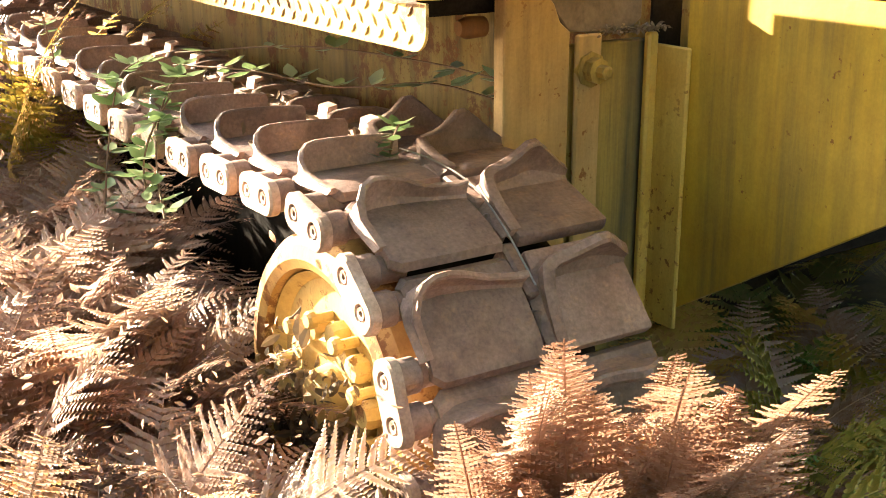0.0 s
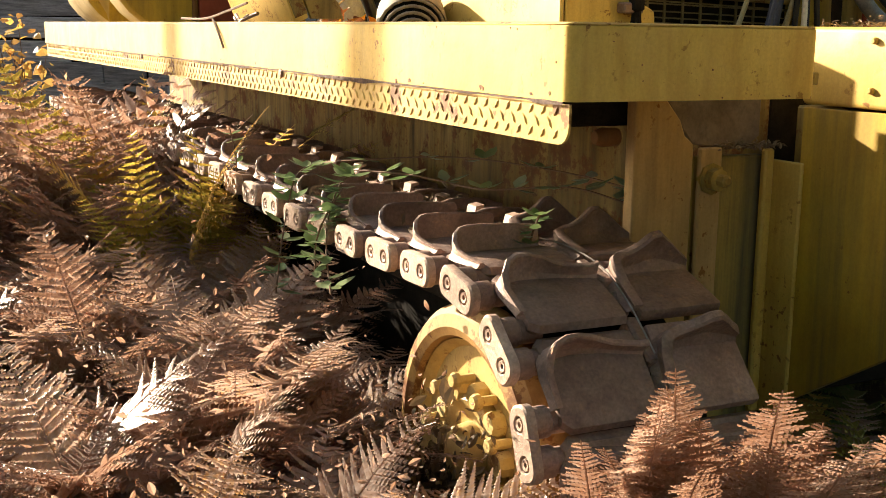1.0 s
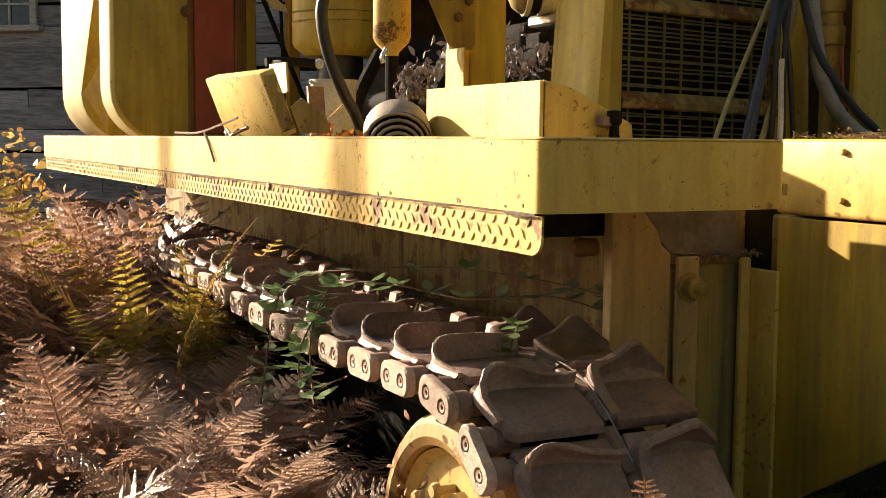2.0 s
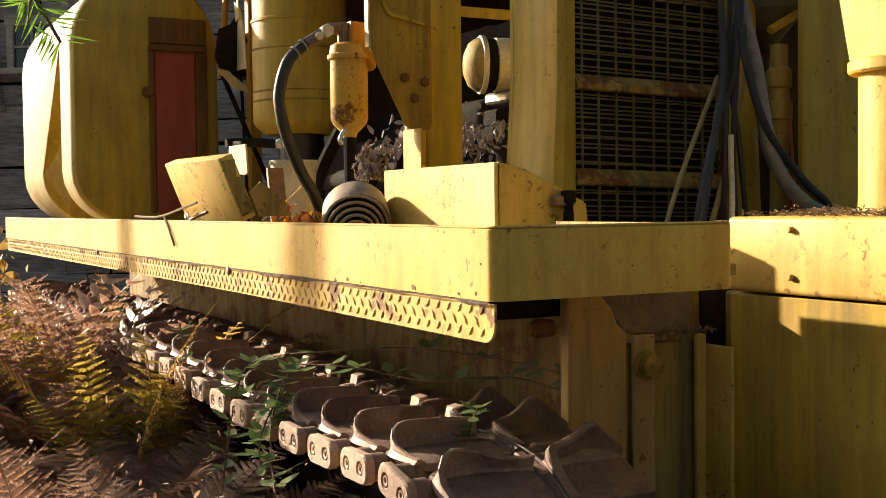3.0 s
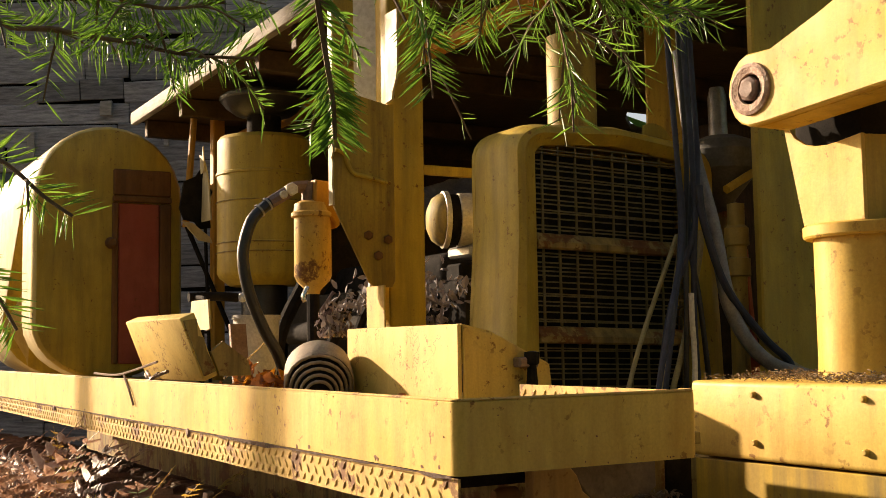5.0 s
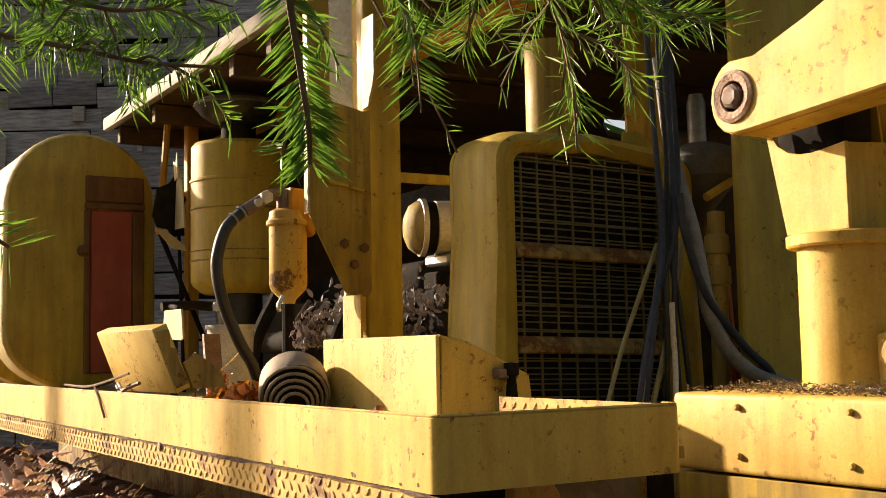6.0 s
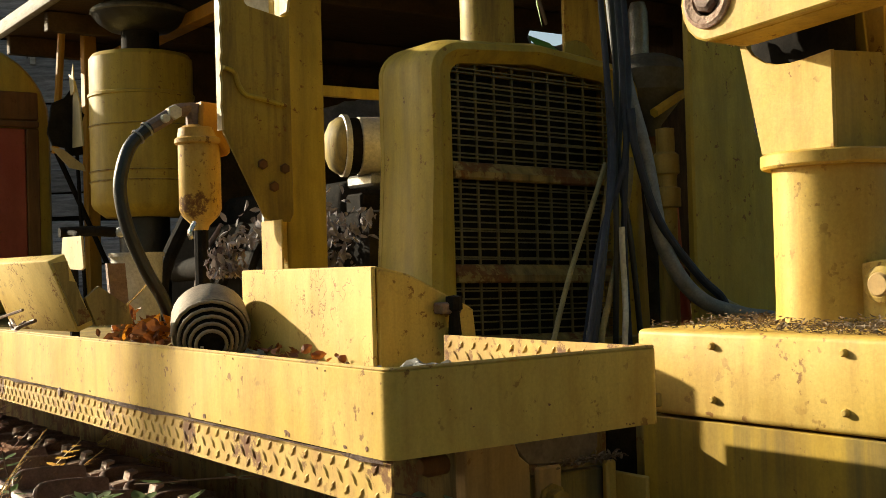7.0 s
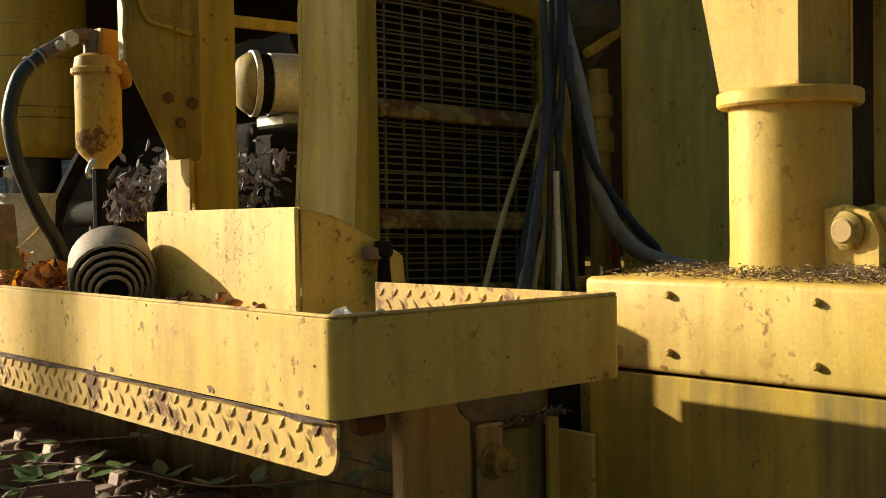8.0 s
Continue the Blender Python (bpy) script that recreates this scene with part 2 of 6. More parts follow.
def thing(name, label, category, group="", at=(0, 0, 0), kind=""):
    o = new(name)
    o.location = at
    o.empty_display_size = 0.1
    return tagged(o, label, category, group, kind)


def boxed(x0, x1, y0, y1, z0, z1, bevel=0.004, segs=1, bm=None):
    own = bm is None
    bm = bm or bmesh.new()
    r = bmesh.ops.create_cube(bm, size=1, matrix=Matrix.Translation(((x0 + x1) / 2, (y0 + y1) / 2, (z0 + z1) / 2))
                              @ Matrix.Diagonal((abs(x1 - x0), abs(y1 - y0), abs(z1 - z0), 1)))
    if bevel:
        es = {e for v in r["verts"] for e in v.link_edges}
        bmesh.ops.bevel(bm, geom=list(es), offset=bevel, segments=segs, affect="EDGES", profile=0.5)
    return bm


def prism(outline, axis, a, b, bevel=0.0, bm=None):
    """A plate: an outline in the two other axes (in order x, y, z), from a to b along axis."""
    bm = bm or bmesh.new()

    def at(p, v):
        q = list(p)
        q.insert("xyz".index(axis), v)
        return q
    lo = [bm.verts.new(at(p, a)) for p in outline]
    hi = [bm.verts.new(at(p, b)) for p in outline]
    n = len(outline)
    fs = [bm.faces.new(lo), bm.faces.new(hi[::-1])]
    for i in range(n):
        fs.append(bm.faces.new((lo[i], hi[i], hi[(i + 1) % n], lo[(i + 1) % n])))
    bmesh.ops.recalc_face_normals(bm, faces=fs)
    if bevel:
        es = [e for e in bm.edges if len(e.link_faces) == 2 and e.calc_face_angle(0) > 0.5 and any(f in fs[:2] for f in e.link_faces)]
        bmesh.ops.bevel(bm, geom=es, offset=bevel, segments=1, affect="EDGES")
    return bm


def lathe(profile, base, axis="z", segs=24, bm=None):
    """Turned: profile of (radius, height) along axis from base; a radius of 0 closes an end."""
    bm = bm or bmesh.new()
    base = Vector(base)
    k = "xyz".index(axis)
    u, v, w = [Vector([1 if i == (k + j) % 3 else 0 for i in range(3)]) for j in (1, 2, 0)]
    rings = []
    for r, h in profile:
        if r < 1e-6:
            rings.append([bm.verts.new(base + w * h)])
        else:
            rings.append([bm.verts.new(base + w * h + (u * math.cos(t) + v * math.sin(t)) * r)
                          for t in (math.tau * i / segs for i in range(segs))])
    fs = []
    for a, b in zip(rings, rings[1:]):
        if len(a) == 1 and len(b) == 1:
            continue
        for i in range(segs):
            j = (i + 1) % segs
            q = [a[0], b[j], b[i]] if len(a) == 1 else [a[i], a[j], b[0]] if len(b) == 1 else [a[i], a[j], b[j], b[i]]
            fs.append(bm.faces.new(q))
    bmesh.ops.recalc_face_normals(bm, faces=fs)
    return bm


def curve_points(pts, steps=6):
    """A smooth line through the given points."""
    p = [Vector(q) for q in pts]
    p = [p[0] * 2 - p[1]] + p + [p[-1] * 2 - p[-2]]
    out = []
    for i in range(1, len(p) - 2):
        for s in range(steps):
            t = s / steps
            a, b, c, d = p[i - 1], p[i], p[i + 1], p[i + 2]
            out.append(0.5 * ((2 * b) + (c - a) * t + (2 * a - 5 * b + 4 * c - d) * t * t + (3 * b - a - 3 * c + d) * t ** 3))
    return out + [p[-2]]


def tube(pts, r, segs=8, steps=6, bm=None, taper=1.0):
    bm = bm or bmesh.new()
    line = curve_points(pts, steps) if steps > 1 else [Vector(p) for p in pts]
    rings = []
    side = Vector((0.3, 0.2, 0.9))
    n = len(line)
    for i, p in enumerate(line):
        d = (line[min(i + 1, n - 1)] - line[max(i - 1, 0)]).normalized()
        u = d.cross(side)
        if u.length < 1e-4:
            u = d.cross(Vector((1, 0, 0)))
        u.normalize()
        side = u.cross(d)
        v = d.cross(u)
        rr = r * (1 + (taper - 1) * i / max(1, n - 1))
        rings.append([bm.verts.new(p + (u * math.cos(t) + v * math.sin(t)) * rr) for t in (math.tau * k / segs for k in range(segs))])
    fs = []
    for a, b in zip(rings, rings[1:]):
        for i in range(segs):
            j = (i + 1) % segs
            fs.append(bm.faces.new((a[i], a[j], b[j], b[i])))
    fs.append(bm.faces.new(rings[0]))
    fs.append(bm.faces.new(rings[-1][::-1]))
    bmesh.ops.recalc_face_normals(bm, faces=fs)
    return bm


RND = random.Random(7)

# ---------------------------------------------------------------- ground, wall behind, roof
def lump(x, y):
    return 0.05 * noise.noise(Vector((x * 0.9, y * 0.9, 0))) + 0.03 * noise.noise(Vector((x * 3.1, y * 3.1, 4)))


def build_ground():
    bm = bmesh.new()
    ax = [-300, -80, -30, -15, -9, -6] + [-4.5 + i * 0.22 for i in range(50)] + [8, 12, 20, 45, 110, 300]
    ay = [-300, -80, -30, -14, -8, -5, -3.5] + [-2.6 + i * 0.22 for i in range(70)] + [14.5, 18, 25, 45, 110, 300]
    grid = [[bm.verts.new((x, y, -0.07 + (lump(x, y) if abs(x) < 9 and abs(y) < 15 else 0))) for y in ay] for x in ax]
    for i in range(len(ax) - 1):
        for j in range(len(ay) - 1):
            bm.faces.new((grid[i][j], grid[i + 1][j], grid[i + 1][j + 1], grid[i][j + 1]))
    ob = part("ground", bm, SOIL, None)
    tagged(ob, "brown leaf-littered forest soil under dead bracken", "ground", kind="structure")


build_ground()

WALL_AT = Matrix.Translation((0.0, 11.0, 0)) @ Matrix.Rotation(radians(-35), 4, "Z")
wall = thing("wall_back", "old grey weathered board wall of a shed", "wall", kind="structure")
wall.matrix_world = WALL_AT
part("backing", boxed(-1.6, 6.6, 0.05, 0.2, -0.2, 7.5, 0), DARK, wall)
plank_mesh = None
rw = random.Random(3)
for row in range(34):
    x = -1.7 - rw.random() * 0.2
    while x < 6.0:
        w = rw.choice((0.45, 0.7, 1.0, 1.4, 1.9))
        if plank_mesh is None:
            plank_mesh = part("plank", boxed(-0.5, 0.5, -0.03, 0.0, 0.0, 0.205, 0.006), BOARD, wall)
            p = plank_mesh
        else:
            p = again(plank_mesh, Matrix(), wall)
        p.matrix_basis = (Matrix.Translation((x + w / 2, 0.02 - rw.random() * 0.045, row * 0.21 + rw.uniform(-0.022, 0.022)))
                          @ Matrix.Rotation(radians(rw.uniform(-1.3, 1.3)), 4, "Y") @ Matrix.Rotation(radians(rw.uniform(2, 9)), 4, "X")
                          @ Matrix.Diagonal((w - 0.012, 1, 1, 1)))
        x += w

WINDOWPANE = plain("dark_window_pane", (0.015, 0.02, 0.024), (0.05, 0.06, 0.07), 3, 0.12, 0, 0.05)


def window(name, label, x0, x1, z0, z1, bars):
    w = thing(name, label, "window", kind="structure")
    w.matrix_world = WALL_AT
    part("pane", boxed(x0, x1, -0.075, -0.06, z0, z1, 0.0), WINDOWPANE, w)
    for a, b, c, d in ((x0 - 0.07, x0, z0, z1), (x1, x1 + 0.07, z0, z1), (x0 - 0.09, x1 + 0.09, z1, z1 + 0.10)):
        part("window_frame", boxed(a, b, -0.11, -0.055, c, d, 0.004), EAVE, w)
    part("window_sill", boxed(x0 - 0.12, x1 + 0.12, -0.15, -0.055, z0 - 0.06, z0, 0.006), EAVE, w)
    for k in range(1, bars):
        x = x0 + (x1 - x0) * k / bars
        part("glazing_bar", boxed(x - 0.012, x + 0.012, -0.095, -0.076, z0, z1, 0.002), EAVE, w)
    part("glazing_bar", boxed(x0, x1, -0.094, -0.0765, (z0 + z1) / 2 - 0.012, (z0 + z1) / 2 + 0.012, 0.002), EAVE, w)


for x, z, w, h in ((1.36, 3.18, 0.07, 0.30), (1.05, 2.42, 0.16, 0.14), (2.10, 3.62, 0.12, 0.15), (0.72, 3.70, 0.10, 0.13), (2.75, 3.30, 0.05, 0.24)):
    batten = part("batten", boxed(x, x + w, -0.085, -0.05, z, z + h, 0.004), EAVE, wall, "pale nailed-on scrap of board")


window("window_1", "small old window with grey wooden frame in the board wall", -0.05, 0.62, 2.30, 2.72, 3)
window("window_2", "low dark window strip under a grey board in the wall", 0.86, 1.62, 2.66, 3.08, 4)

HX0, HX1, HY0, HY1 = 3.25, 4.06, 3.34, 4.22
roof = thing("canopy_roof", "low machine canopy with a pale weathered eave and brown underside", "canopy")
for x0, x1, y0, y1 in ((0.88, HX0, 1.0, 5.30), (HX1, 4.3, 1.0, 5.30), (HX0 + 0.002, HX1 - 0.002, 1.0, HY0), (HX0 + 0.002, HX1 - 0.002, HY1, 5.30)):
    part("roof_sheet", boxed(x0, x1, y0, y1, 2.705, 2.75, 0.004), ROOFWOOD, roof)
# a torn slot that lets the sky in
part("roof_sheet", prism([(HX0, HY1), (HX0, 3.492), (3.362, 3.622), (3.58, 3.93), (3.86, HY1)], "z", 2.708, 2.747), ROOFWOOD, roof)
part("roof_sheet", prism([(HX0, 3.49), (HX0, HY0), (HX1, HY0), (HX1, 3.93), (3.44, 3.37), (3.39, 3.44), (3.40, 3.53), (3.362, 3.62)], "z", 2.708, 2.747), ROOFWOOD, roof)
part("eave_board", boxed(0.83, 0.88, 1.0, 5.34, 2.685, 2.765, 0.015, 2), EAVE, roof, "pale weathered eave board")
for i, y in enumerate((1.15, 2.0, 2.85, 3.3, 4.5, 5.2)):
    part("rafter", boxed(0.9, 4.25, y, y + 0.06, 2.60, 2.70, 0.004), ROOFWOOD, roof)
part("purlin", boxed(1.35, 1.43, 1.05, 5.25, 2.54, 2.60, 0.004), ORANGE, roof)
part("strut", tube([(1.0, 4.75, 2.0), (1.05, 4.75, 2.68)], 0.02, 8, 1), ORANGE, roof)
part("strut", tube([(1.34, 4.7, 1.2), (1.0, 4.75, 2.02)], 0.014, 8, 1), DARK, roof)
part("post", boxed(1.2, 1.27, 4.85, 4.92, 1.1, 2.68, 0.006), ORANGE, roof)
part("post", boxed(4.05, 4.15, 1.4, 1.5, -0.05, 2.6, 0.006), OLD_YELLOW, roof)
part("post", boxed(4.05, 4.15, 5.0, 5.1, -0.05, 2.6, 0.006), OLD_YELLOW, roof)
part("side_sheet", boxed(4.16, 4.2, 1.0, 4.10, 0.9, 2.7, 0.003), ROOFWOOD, roof)
part("side_sheet", boxed(4.16, 4.2, 4.55, 5.3, 0.9, 2.7, 0.003), ROOFWOOD, roof)
part("side_sheet", boxed(4.16, 4.2, 4.102, 4.548, 0.9, 2.28, 0.003), ROOFWOOD, roof)
part("end_sheet", boxed(1.9, 4.15, 5.2, 5.24, 0.9, 2.6, 0.003), ROOFWOOD, roof)

# ---------------------------------------------------------------- deck
deck = thing("machine_deck", "yellow steel deck with a raised sill and tread plate skirt", "deck")


def strip_along(line, thick, z0, z1):
    """An upright band of sheet along a line in plan, with a rolled top edge."""
    bm = bmesh.new()
    n = len(line)
    rows = []
    for i in range(n):
        a, b = Vector(line[max(i - 1, 0)]), Vector(line[min(i + 1, n - 1)])
        d = (b - a).normalized()
        s = Vector((-d.y, d.x))
        p = Vector(line[i])
        q = p + s * thick
        m = p + s * thick * 0.5
        rows.append([bm.verts.new(v) for v in ((p.x, p.y, z0), (p.x, p.y, z1 - 0.004), ((p.x + m.x) / 2, (p.y + m.y) / 2, z1 - 0.001), (m.x, m.y, z1),
                                               (q.x, q.y, z1 - 0.004), (q.x, q.y, z0))])
    for a, b in zip(rows, rows[1:]):
        for i in range(6):
            bm.faces.new((a[i], a[(i + 1) % 6], b[(i + 1) % 6], b[i]))
    bm.faces.new(rows[0])
    bm.faces.new(rows[-1][::-1])
    bmesh.ops.recalc_face_normals(bm, faces=bm.faces)
    return bm


def arc(cx, cy, r, a0, a1, n=6):
    return [(cx + r * math.cos(radians(a0 + (a1 - a0) * i / n)), cy + r * math.sin(radians(a0 + (a1 - a0) * i / n))) for i in range(n + 1)]


sill_line = [(0.0, 6.235 - i * 0.2485) for i in range(25)] + [(0, 0.15)] + arc(0.022, 0.022, 0.022, 180, 270) + [(0.1 + 0.07 * i, 0.0) for i in range(7)] + arc(0.53, 0.02, 0.02, -90, 0) + [(0.55, 0.05)]
sill_line = [(x + (0.0025 * math.sin(y * 1.9) if x < 0.001 else 0), y) for x, y in sill_line]
part("sill", strip_along(sill_line, 0.012, 1.070, 1.200), YELLOW, deck, "faded yellow sill with rusty speckles")
part("rim", strip_along([(x + (0.001 if y > 0.1 else 0.0), y) for x, y in sill_line], 0.010, 1.2005, 1.2030), PLATE, deck, "rusty worn top edge")
part("deck_floor", boxed(0.012, 0.566, 0.012, 1.10, 1.095, 1.118, 0.002), GRIMY, deck)
part("deck_floor", boxed(0.012, 3.6, 1.102, 6.3, 1.095, 1.118, 0.002), GRIMY, deck)
# Near-black beam stands in for the dark recess under the end sill.
part("cross_beam", boxed(0.05, 0.80, 0.46, 0.54, 0.985, 1.09, 0.006), DARK, deck)
for y in (0.9, 1.9, 2.9, 3.9, 4.9):
    part("cross_beam", boxed(0.05, 0.42, y, y + 0.08, 0.99, 1.09, 0.006), GRIMY, deck)


def treads(line, z0, z1, normal, pitch=0.042):
    """Raised lugs of tread plate, leaning to and fro in rows."""
    bm = bmesh.new()
    (ax, ay), (bx, by) = line
    d = Vector((bx - ax, by - ay, 0))
    length = d.length
    d.normalize()
    n = Vector((*normal, 0))
    up = Vector((0, 0, 1))
    step = (z1 - z0) / 3
    for row, (lean, off, half) in enumerate(((-1, 0.0, 0.0115), (1, 0.5, 0.0150), (-1, 0.0, 0.0115))):
        z = z0 + (row + 0.5) * step
        k = 0
        while (k + off + 0.4) * pitch < length - 0.012:
            c = Vector((ax, ay, z)) + d * ((k + off + 0.4) * pitch)
            k += 1
            t = (d * -lean * 0.62 + up * 0.78).normalized()
            w = t.cross(n)
            pts = [c - t * half, c - t * half * 0.4 + w * 0.0042, c + t * half * 0.4 + w * 0.0042, c + t * half, c + t * half * 0.4 - w * 0.0042, c - t * half * 0.4 - w * 0.0042]
            base = [bm.verts.new(p) for p in pts]
            top = [bm.verts.new(c + (p - c) * 0.5 + n * 0.0028) for p in pts]
            bm.faces.new(top)
            for i in range(6):
                bm.faces.new((base[i], base[(i + 1) % 6], top[(i + 1) % 6], top[i]))
    bmesh.ops.recalc_face_normals(bm, faces=bm.faces)
    return bm


skirt_shape = [(6.2, 1.066), (6.2, 0.99), (5.2, 0.992), (3.0, 0.999), (1.4, 1.001)] + [(0.035 + 0.033 * math.cos(a), 1.029 - 0.033 + 0.033 * (1 + math.sin(a)) - 0.0) for a in [radians(q) for q in (-90, -112, -135, -158, -180)]] + [(0.002, 1.066)]
skirt = part("tread_skirt", prism(skirt_shape, "x", 0.004, 0.009), PLATE, deck, "rust-stained diamond tread plate skirt")
part("tread_pattern", treads(((0.004, 6.15), (0.004, 0.012)), 1.003, 1.062, (-1, 0)), PLATE, skirt)
kerb = part("tread_kerb", boxed(0.560, 0.566, 0.05, 0.645, 1.115, 1.198, 0.001), PLATE, deck, "tread plate kerb inside the sill")
part("tread_pattern", treads(((0.560, 0.64), (0.560, 0.06)), 1.122, 1.190, (-1, 0)), PLATE, kerb)
seam = bmesh.new()
low, high = [], []
for i in range(200):
    y = 0.012 + i * 0.031
    w = 0.0012 + 0.013 * max(0.0, noise.noise(Vector((y * 6, 0.3, 0))) - 0.12) + 0.002 * noise.noise(Vector((y * 40, 1.3, 0)))
    low.append(seam.verts.new((0.0028, y, 1.0675 - w)))
    high.append(seam.verts.new((0.0022, y, 1.0695 + w * 0.35)))
for i in range(199):
    seam.faces.new((low[i], high[i], high[i + 1], low[i + 1]))
bmesh.ops.solidify(seam, geom=list(seam.faces), thickness=0.003)
bmesh.ops.translate(seam, vec=(-0.0055, 0, 0), verts=seam.verts)
part("rusty_seam", seam, RUST, deck, "rusty torn seam under the sill")
FLAKE = plain("rust_under_paint", (0.13, 0.055, 0.022), (0.30, 0.14, 0.06), 60, 0.8, 0, 0.6)
rc = random.Random(23)


def flake(u, z, r, end=False):
    """A spot where the paint has flaked off the sill, with a ragged edge."""
    ring = []
    stretch = rc.uniform(0.6, 1.8)
    for k in range(9):
        a = math.tau * k / 9
        q = r * rc.uniform(0.55, 1.15)
        ring.append((u + q * stretch * math.cos(a), z + q * math.sin(a)))
    if end:
        return prism(ring, "y", -0.0010, 0.002)
    off = 0.0025 * math.sin(u * 1.9)
    return prism(ring, "x", off - 0.0010, off + 0.002)


for k in range(38):
    low = rc.random() < 0.72
    part("rust_flake", flake(0.04 + 5.4 * rc.random() ** 1.7, rc.uniform(1.073, 1.083) if low else rc.choice((rc.uniform(1.188, 1.196), rc.uniform(1.09, 1.19))), rc.uniform(0.0020, 0.0055) if low else rc.uniform(0.0008, 0.0022)), FLAKE, deck)
for k in range(10):
    part("rust_flake", flake(rc.uniform(0.04, 0.50), rc.choice((rc.uniform(1.073, 1.08), rc.uniform(1.10, 1.19))), rc.uniform(0.0008, 0.0022), True), FLAKE, deck)
for y, w in ((1.506, 0.03), (3.35, 0.02)):
    part("weld_scar", lathe([(0, 0), (0.014, 0.0), (0.010, -0.006), (0, -0.008)], (0.003, y, 1.062), "x", 9), RUST, deck)

# ---------------------------------------------------------------- hull below the deck
hull = thing("machine_hull", "dirty yellow steel undercarriage frame with rain streaks", "machine frame")
# Wall paint is darkened to hold the shade under the deck.
part("side_wall", boxed(0.78, 0.84, 0.44, 6.2, 0.25, 1.06, 0.006), DIRTY_SHADED, hull, "dirty side wall, darkened for shade")
part("front_panel", prism([(0.425, 0.2), (0.585, 0.2), (0.585, 0.945), (0.56, 0.965), (0.545, 1.0), (0.51, 1.04), (0.49, 1.06), (0.425, 1.06)], "y", 0.395, 0.43, 0.003), BEIGE, hull)
part("back_panel", boxed(0.595, 0.80, 0.41, 0.44, 0.2, 0.915, 0.004), DARK_STREAKED, hull, "dark streaked recessed panel")
part("curved_gusset", prism([(0.49, 1.06), (0.52, 1.03), (0.55, 0.985), (0.585, 0.945), (0.66, 0.936), (0.745, 0.938), (0.775, 0.96), (0.775, 1.06)], "y", 0.40, 0.435, 0.003), plain("dusty_grey_brown_steel", (0.12, 0.088, 0.06), (0.23, 0.175, 0.125), 9, 0.8, 0, 0.5), hull, "dusty curved gusset")
part("bolt_plate", boxed(0.598, 0.662, 0.388, 0.402, 0.42, 0.938, 0.004), BEIGE, hull, "bolted yellow flat bar")
part("corner_rib", boxed(0.785, 0.813, 0.385, 0.405, 0.30, 0.93, 0.005), YELLOW, hull)
stud = part("stud", lathe([(0, 0.01), (0.036, 0.01), (0.036, -0.004), (0.026, -0.004), (0.026, -0.028), (0.014, -0.03), (0.014, -0.052), (0.008, -0.056), (0, -0.056)], (0.632, 0.386, 0.868), "y", 8), GRIMY, hull, "large worn stud and nut")
shield = [(0.318, 1.03), (0.318, 0.93), (0.318, 0.34), (-0.181, 0.651), (-0.45, 0.80), (-0.9, 0.84), (-0.9, 1.033)]
part("side_shield", prism(shield, "x", 0.824, 0.845, 0.002), STREAKED, hull, "yellow side shield with dark rain streaks")
part("shield_edge", boxed(0.812, 0.8235, 0.300, 0.40, 0.30, 0.905, 0.003), YELLOW, hull)
# Small raised lump added to stand for a rust stain on the hull.
part("rusty_lug", lathe([(0, -0.02), (0.014, -0.018), (0.022, 0.0), (0.020, 0.04), (0, 0.04)], (0.375, 0.45, 0.962), "x", 12), UMBER, hull, "dark rust stain built as a small lump")
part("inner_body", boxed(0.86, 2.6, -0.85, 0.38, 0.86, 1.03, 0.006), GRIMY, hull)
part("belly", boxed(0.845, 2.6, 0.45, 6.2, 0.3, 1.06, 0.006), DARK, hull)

pedestal = thing("pedestal_box", "sunlit yellow steel pedestal box with rivets", "pedestal")
part("body", boxed(0.82, 2.3, -0.95, 0.325, 1.036, 1.206, 0.012, 3), YELLOW, pedestal)
for y in (0.121, -0.173, -0.467, -0.761):
    for z in (1.178, 1.075):
        part("rivet", lathe([(0, -0.009), (0.0045, -0.0085), (0.0072, -0.005), (0.0075, 0.002), (0, 0.002)], (0.819, y, z), "x", 10), YELLOW, pedestal)

# ---------------------------------------------------------------- crawler track
AXLE_Y, AXLE_Z, LOOP_R, PITCH = 0.32, 0.345, 0.367, 0.188
SHOE_LEAD = 0.060
track = thing("crawler_track", "rusty brown crawler track with ribbed shoes and paired pin links", "track")


def loop_pose(s):
    """Place on the track's loop: s metres from the top of the front wheel, backwards along the top run, or round the wheel when negative."""
    if s >= 0:
        z = AXLE_Z + LOOP_R + 0.03 * min(1.0, max(0.0, (s - 0.8) / 1.2)) - 0.012 * math.sin(math.pi * min(1.0, s / 1.6))
        return Matrix.Translation((0, AXLE_Y + s, z))
    a = -s / LOOP_R
    if a < math.pi:
        return Matrix.Translation((0, AXLE_Y - LOOP_R * math.sin(a), AXLE_Z + LOOP_R * math.cos(a))) @ Matrix.Rotation(a, 4, "X")
    return Matrix.Translation((0, AXLE_Y + (a - math.pi) * LOOP_R, AXLE_Z - LOOP_R)) @ Matrix.Rotation(math.pi, 4, "X")


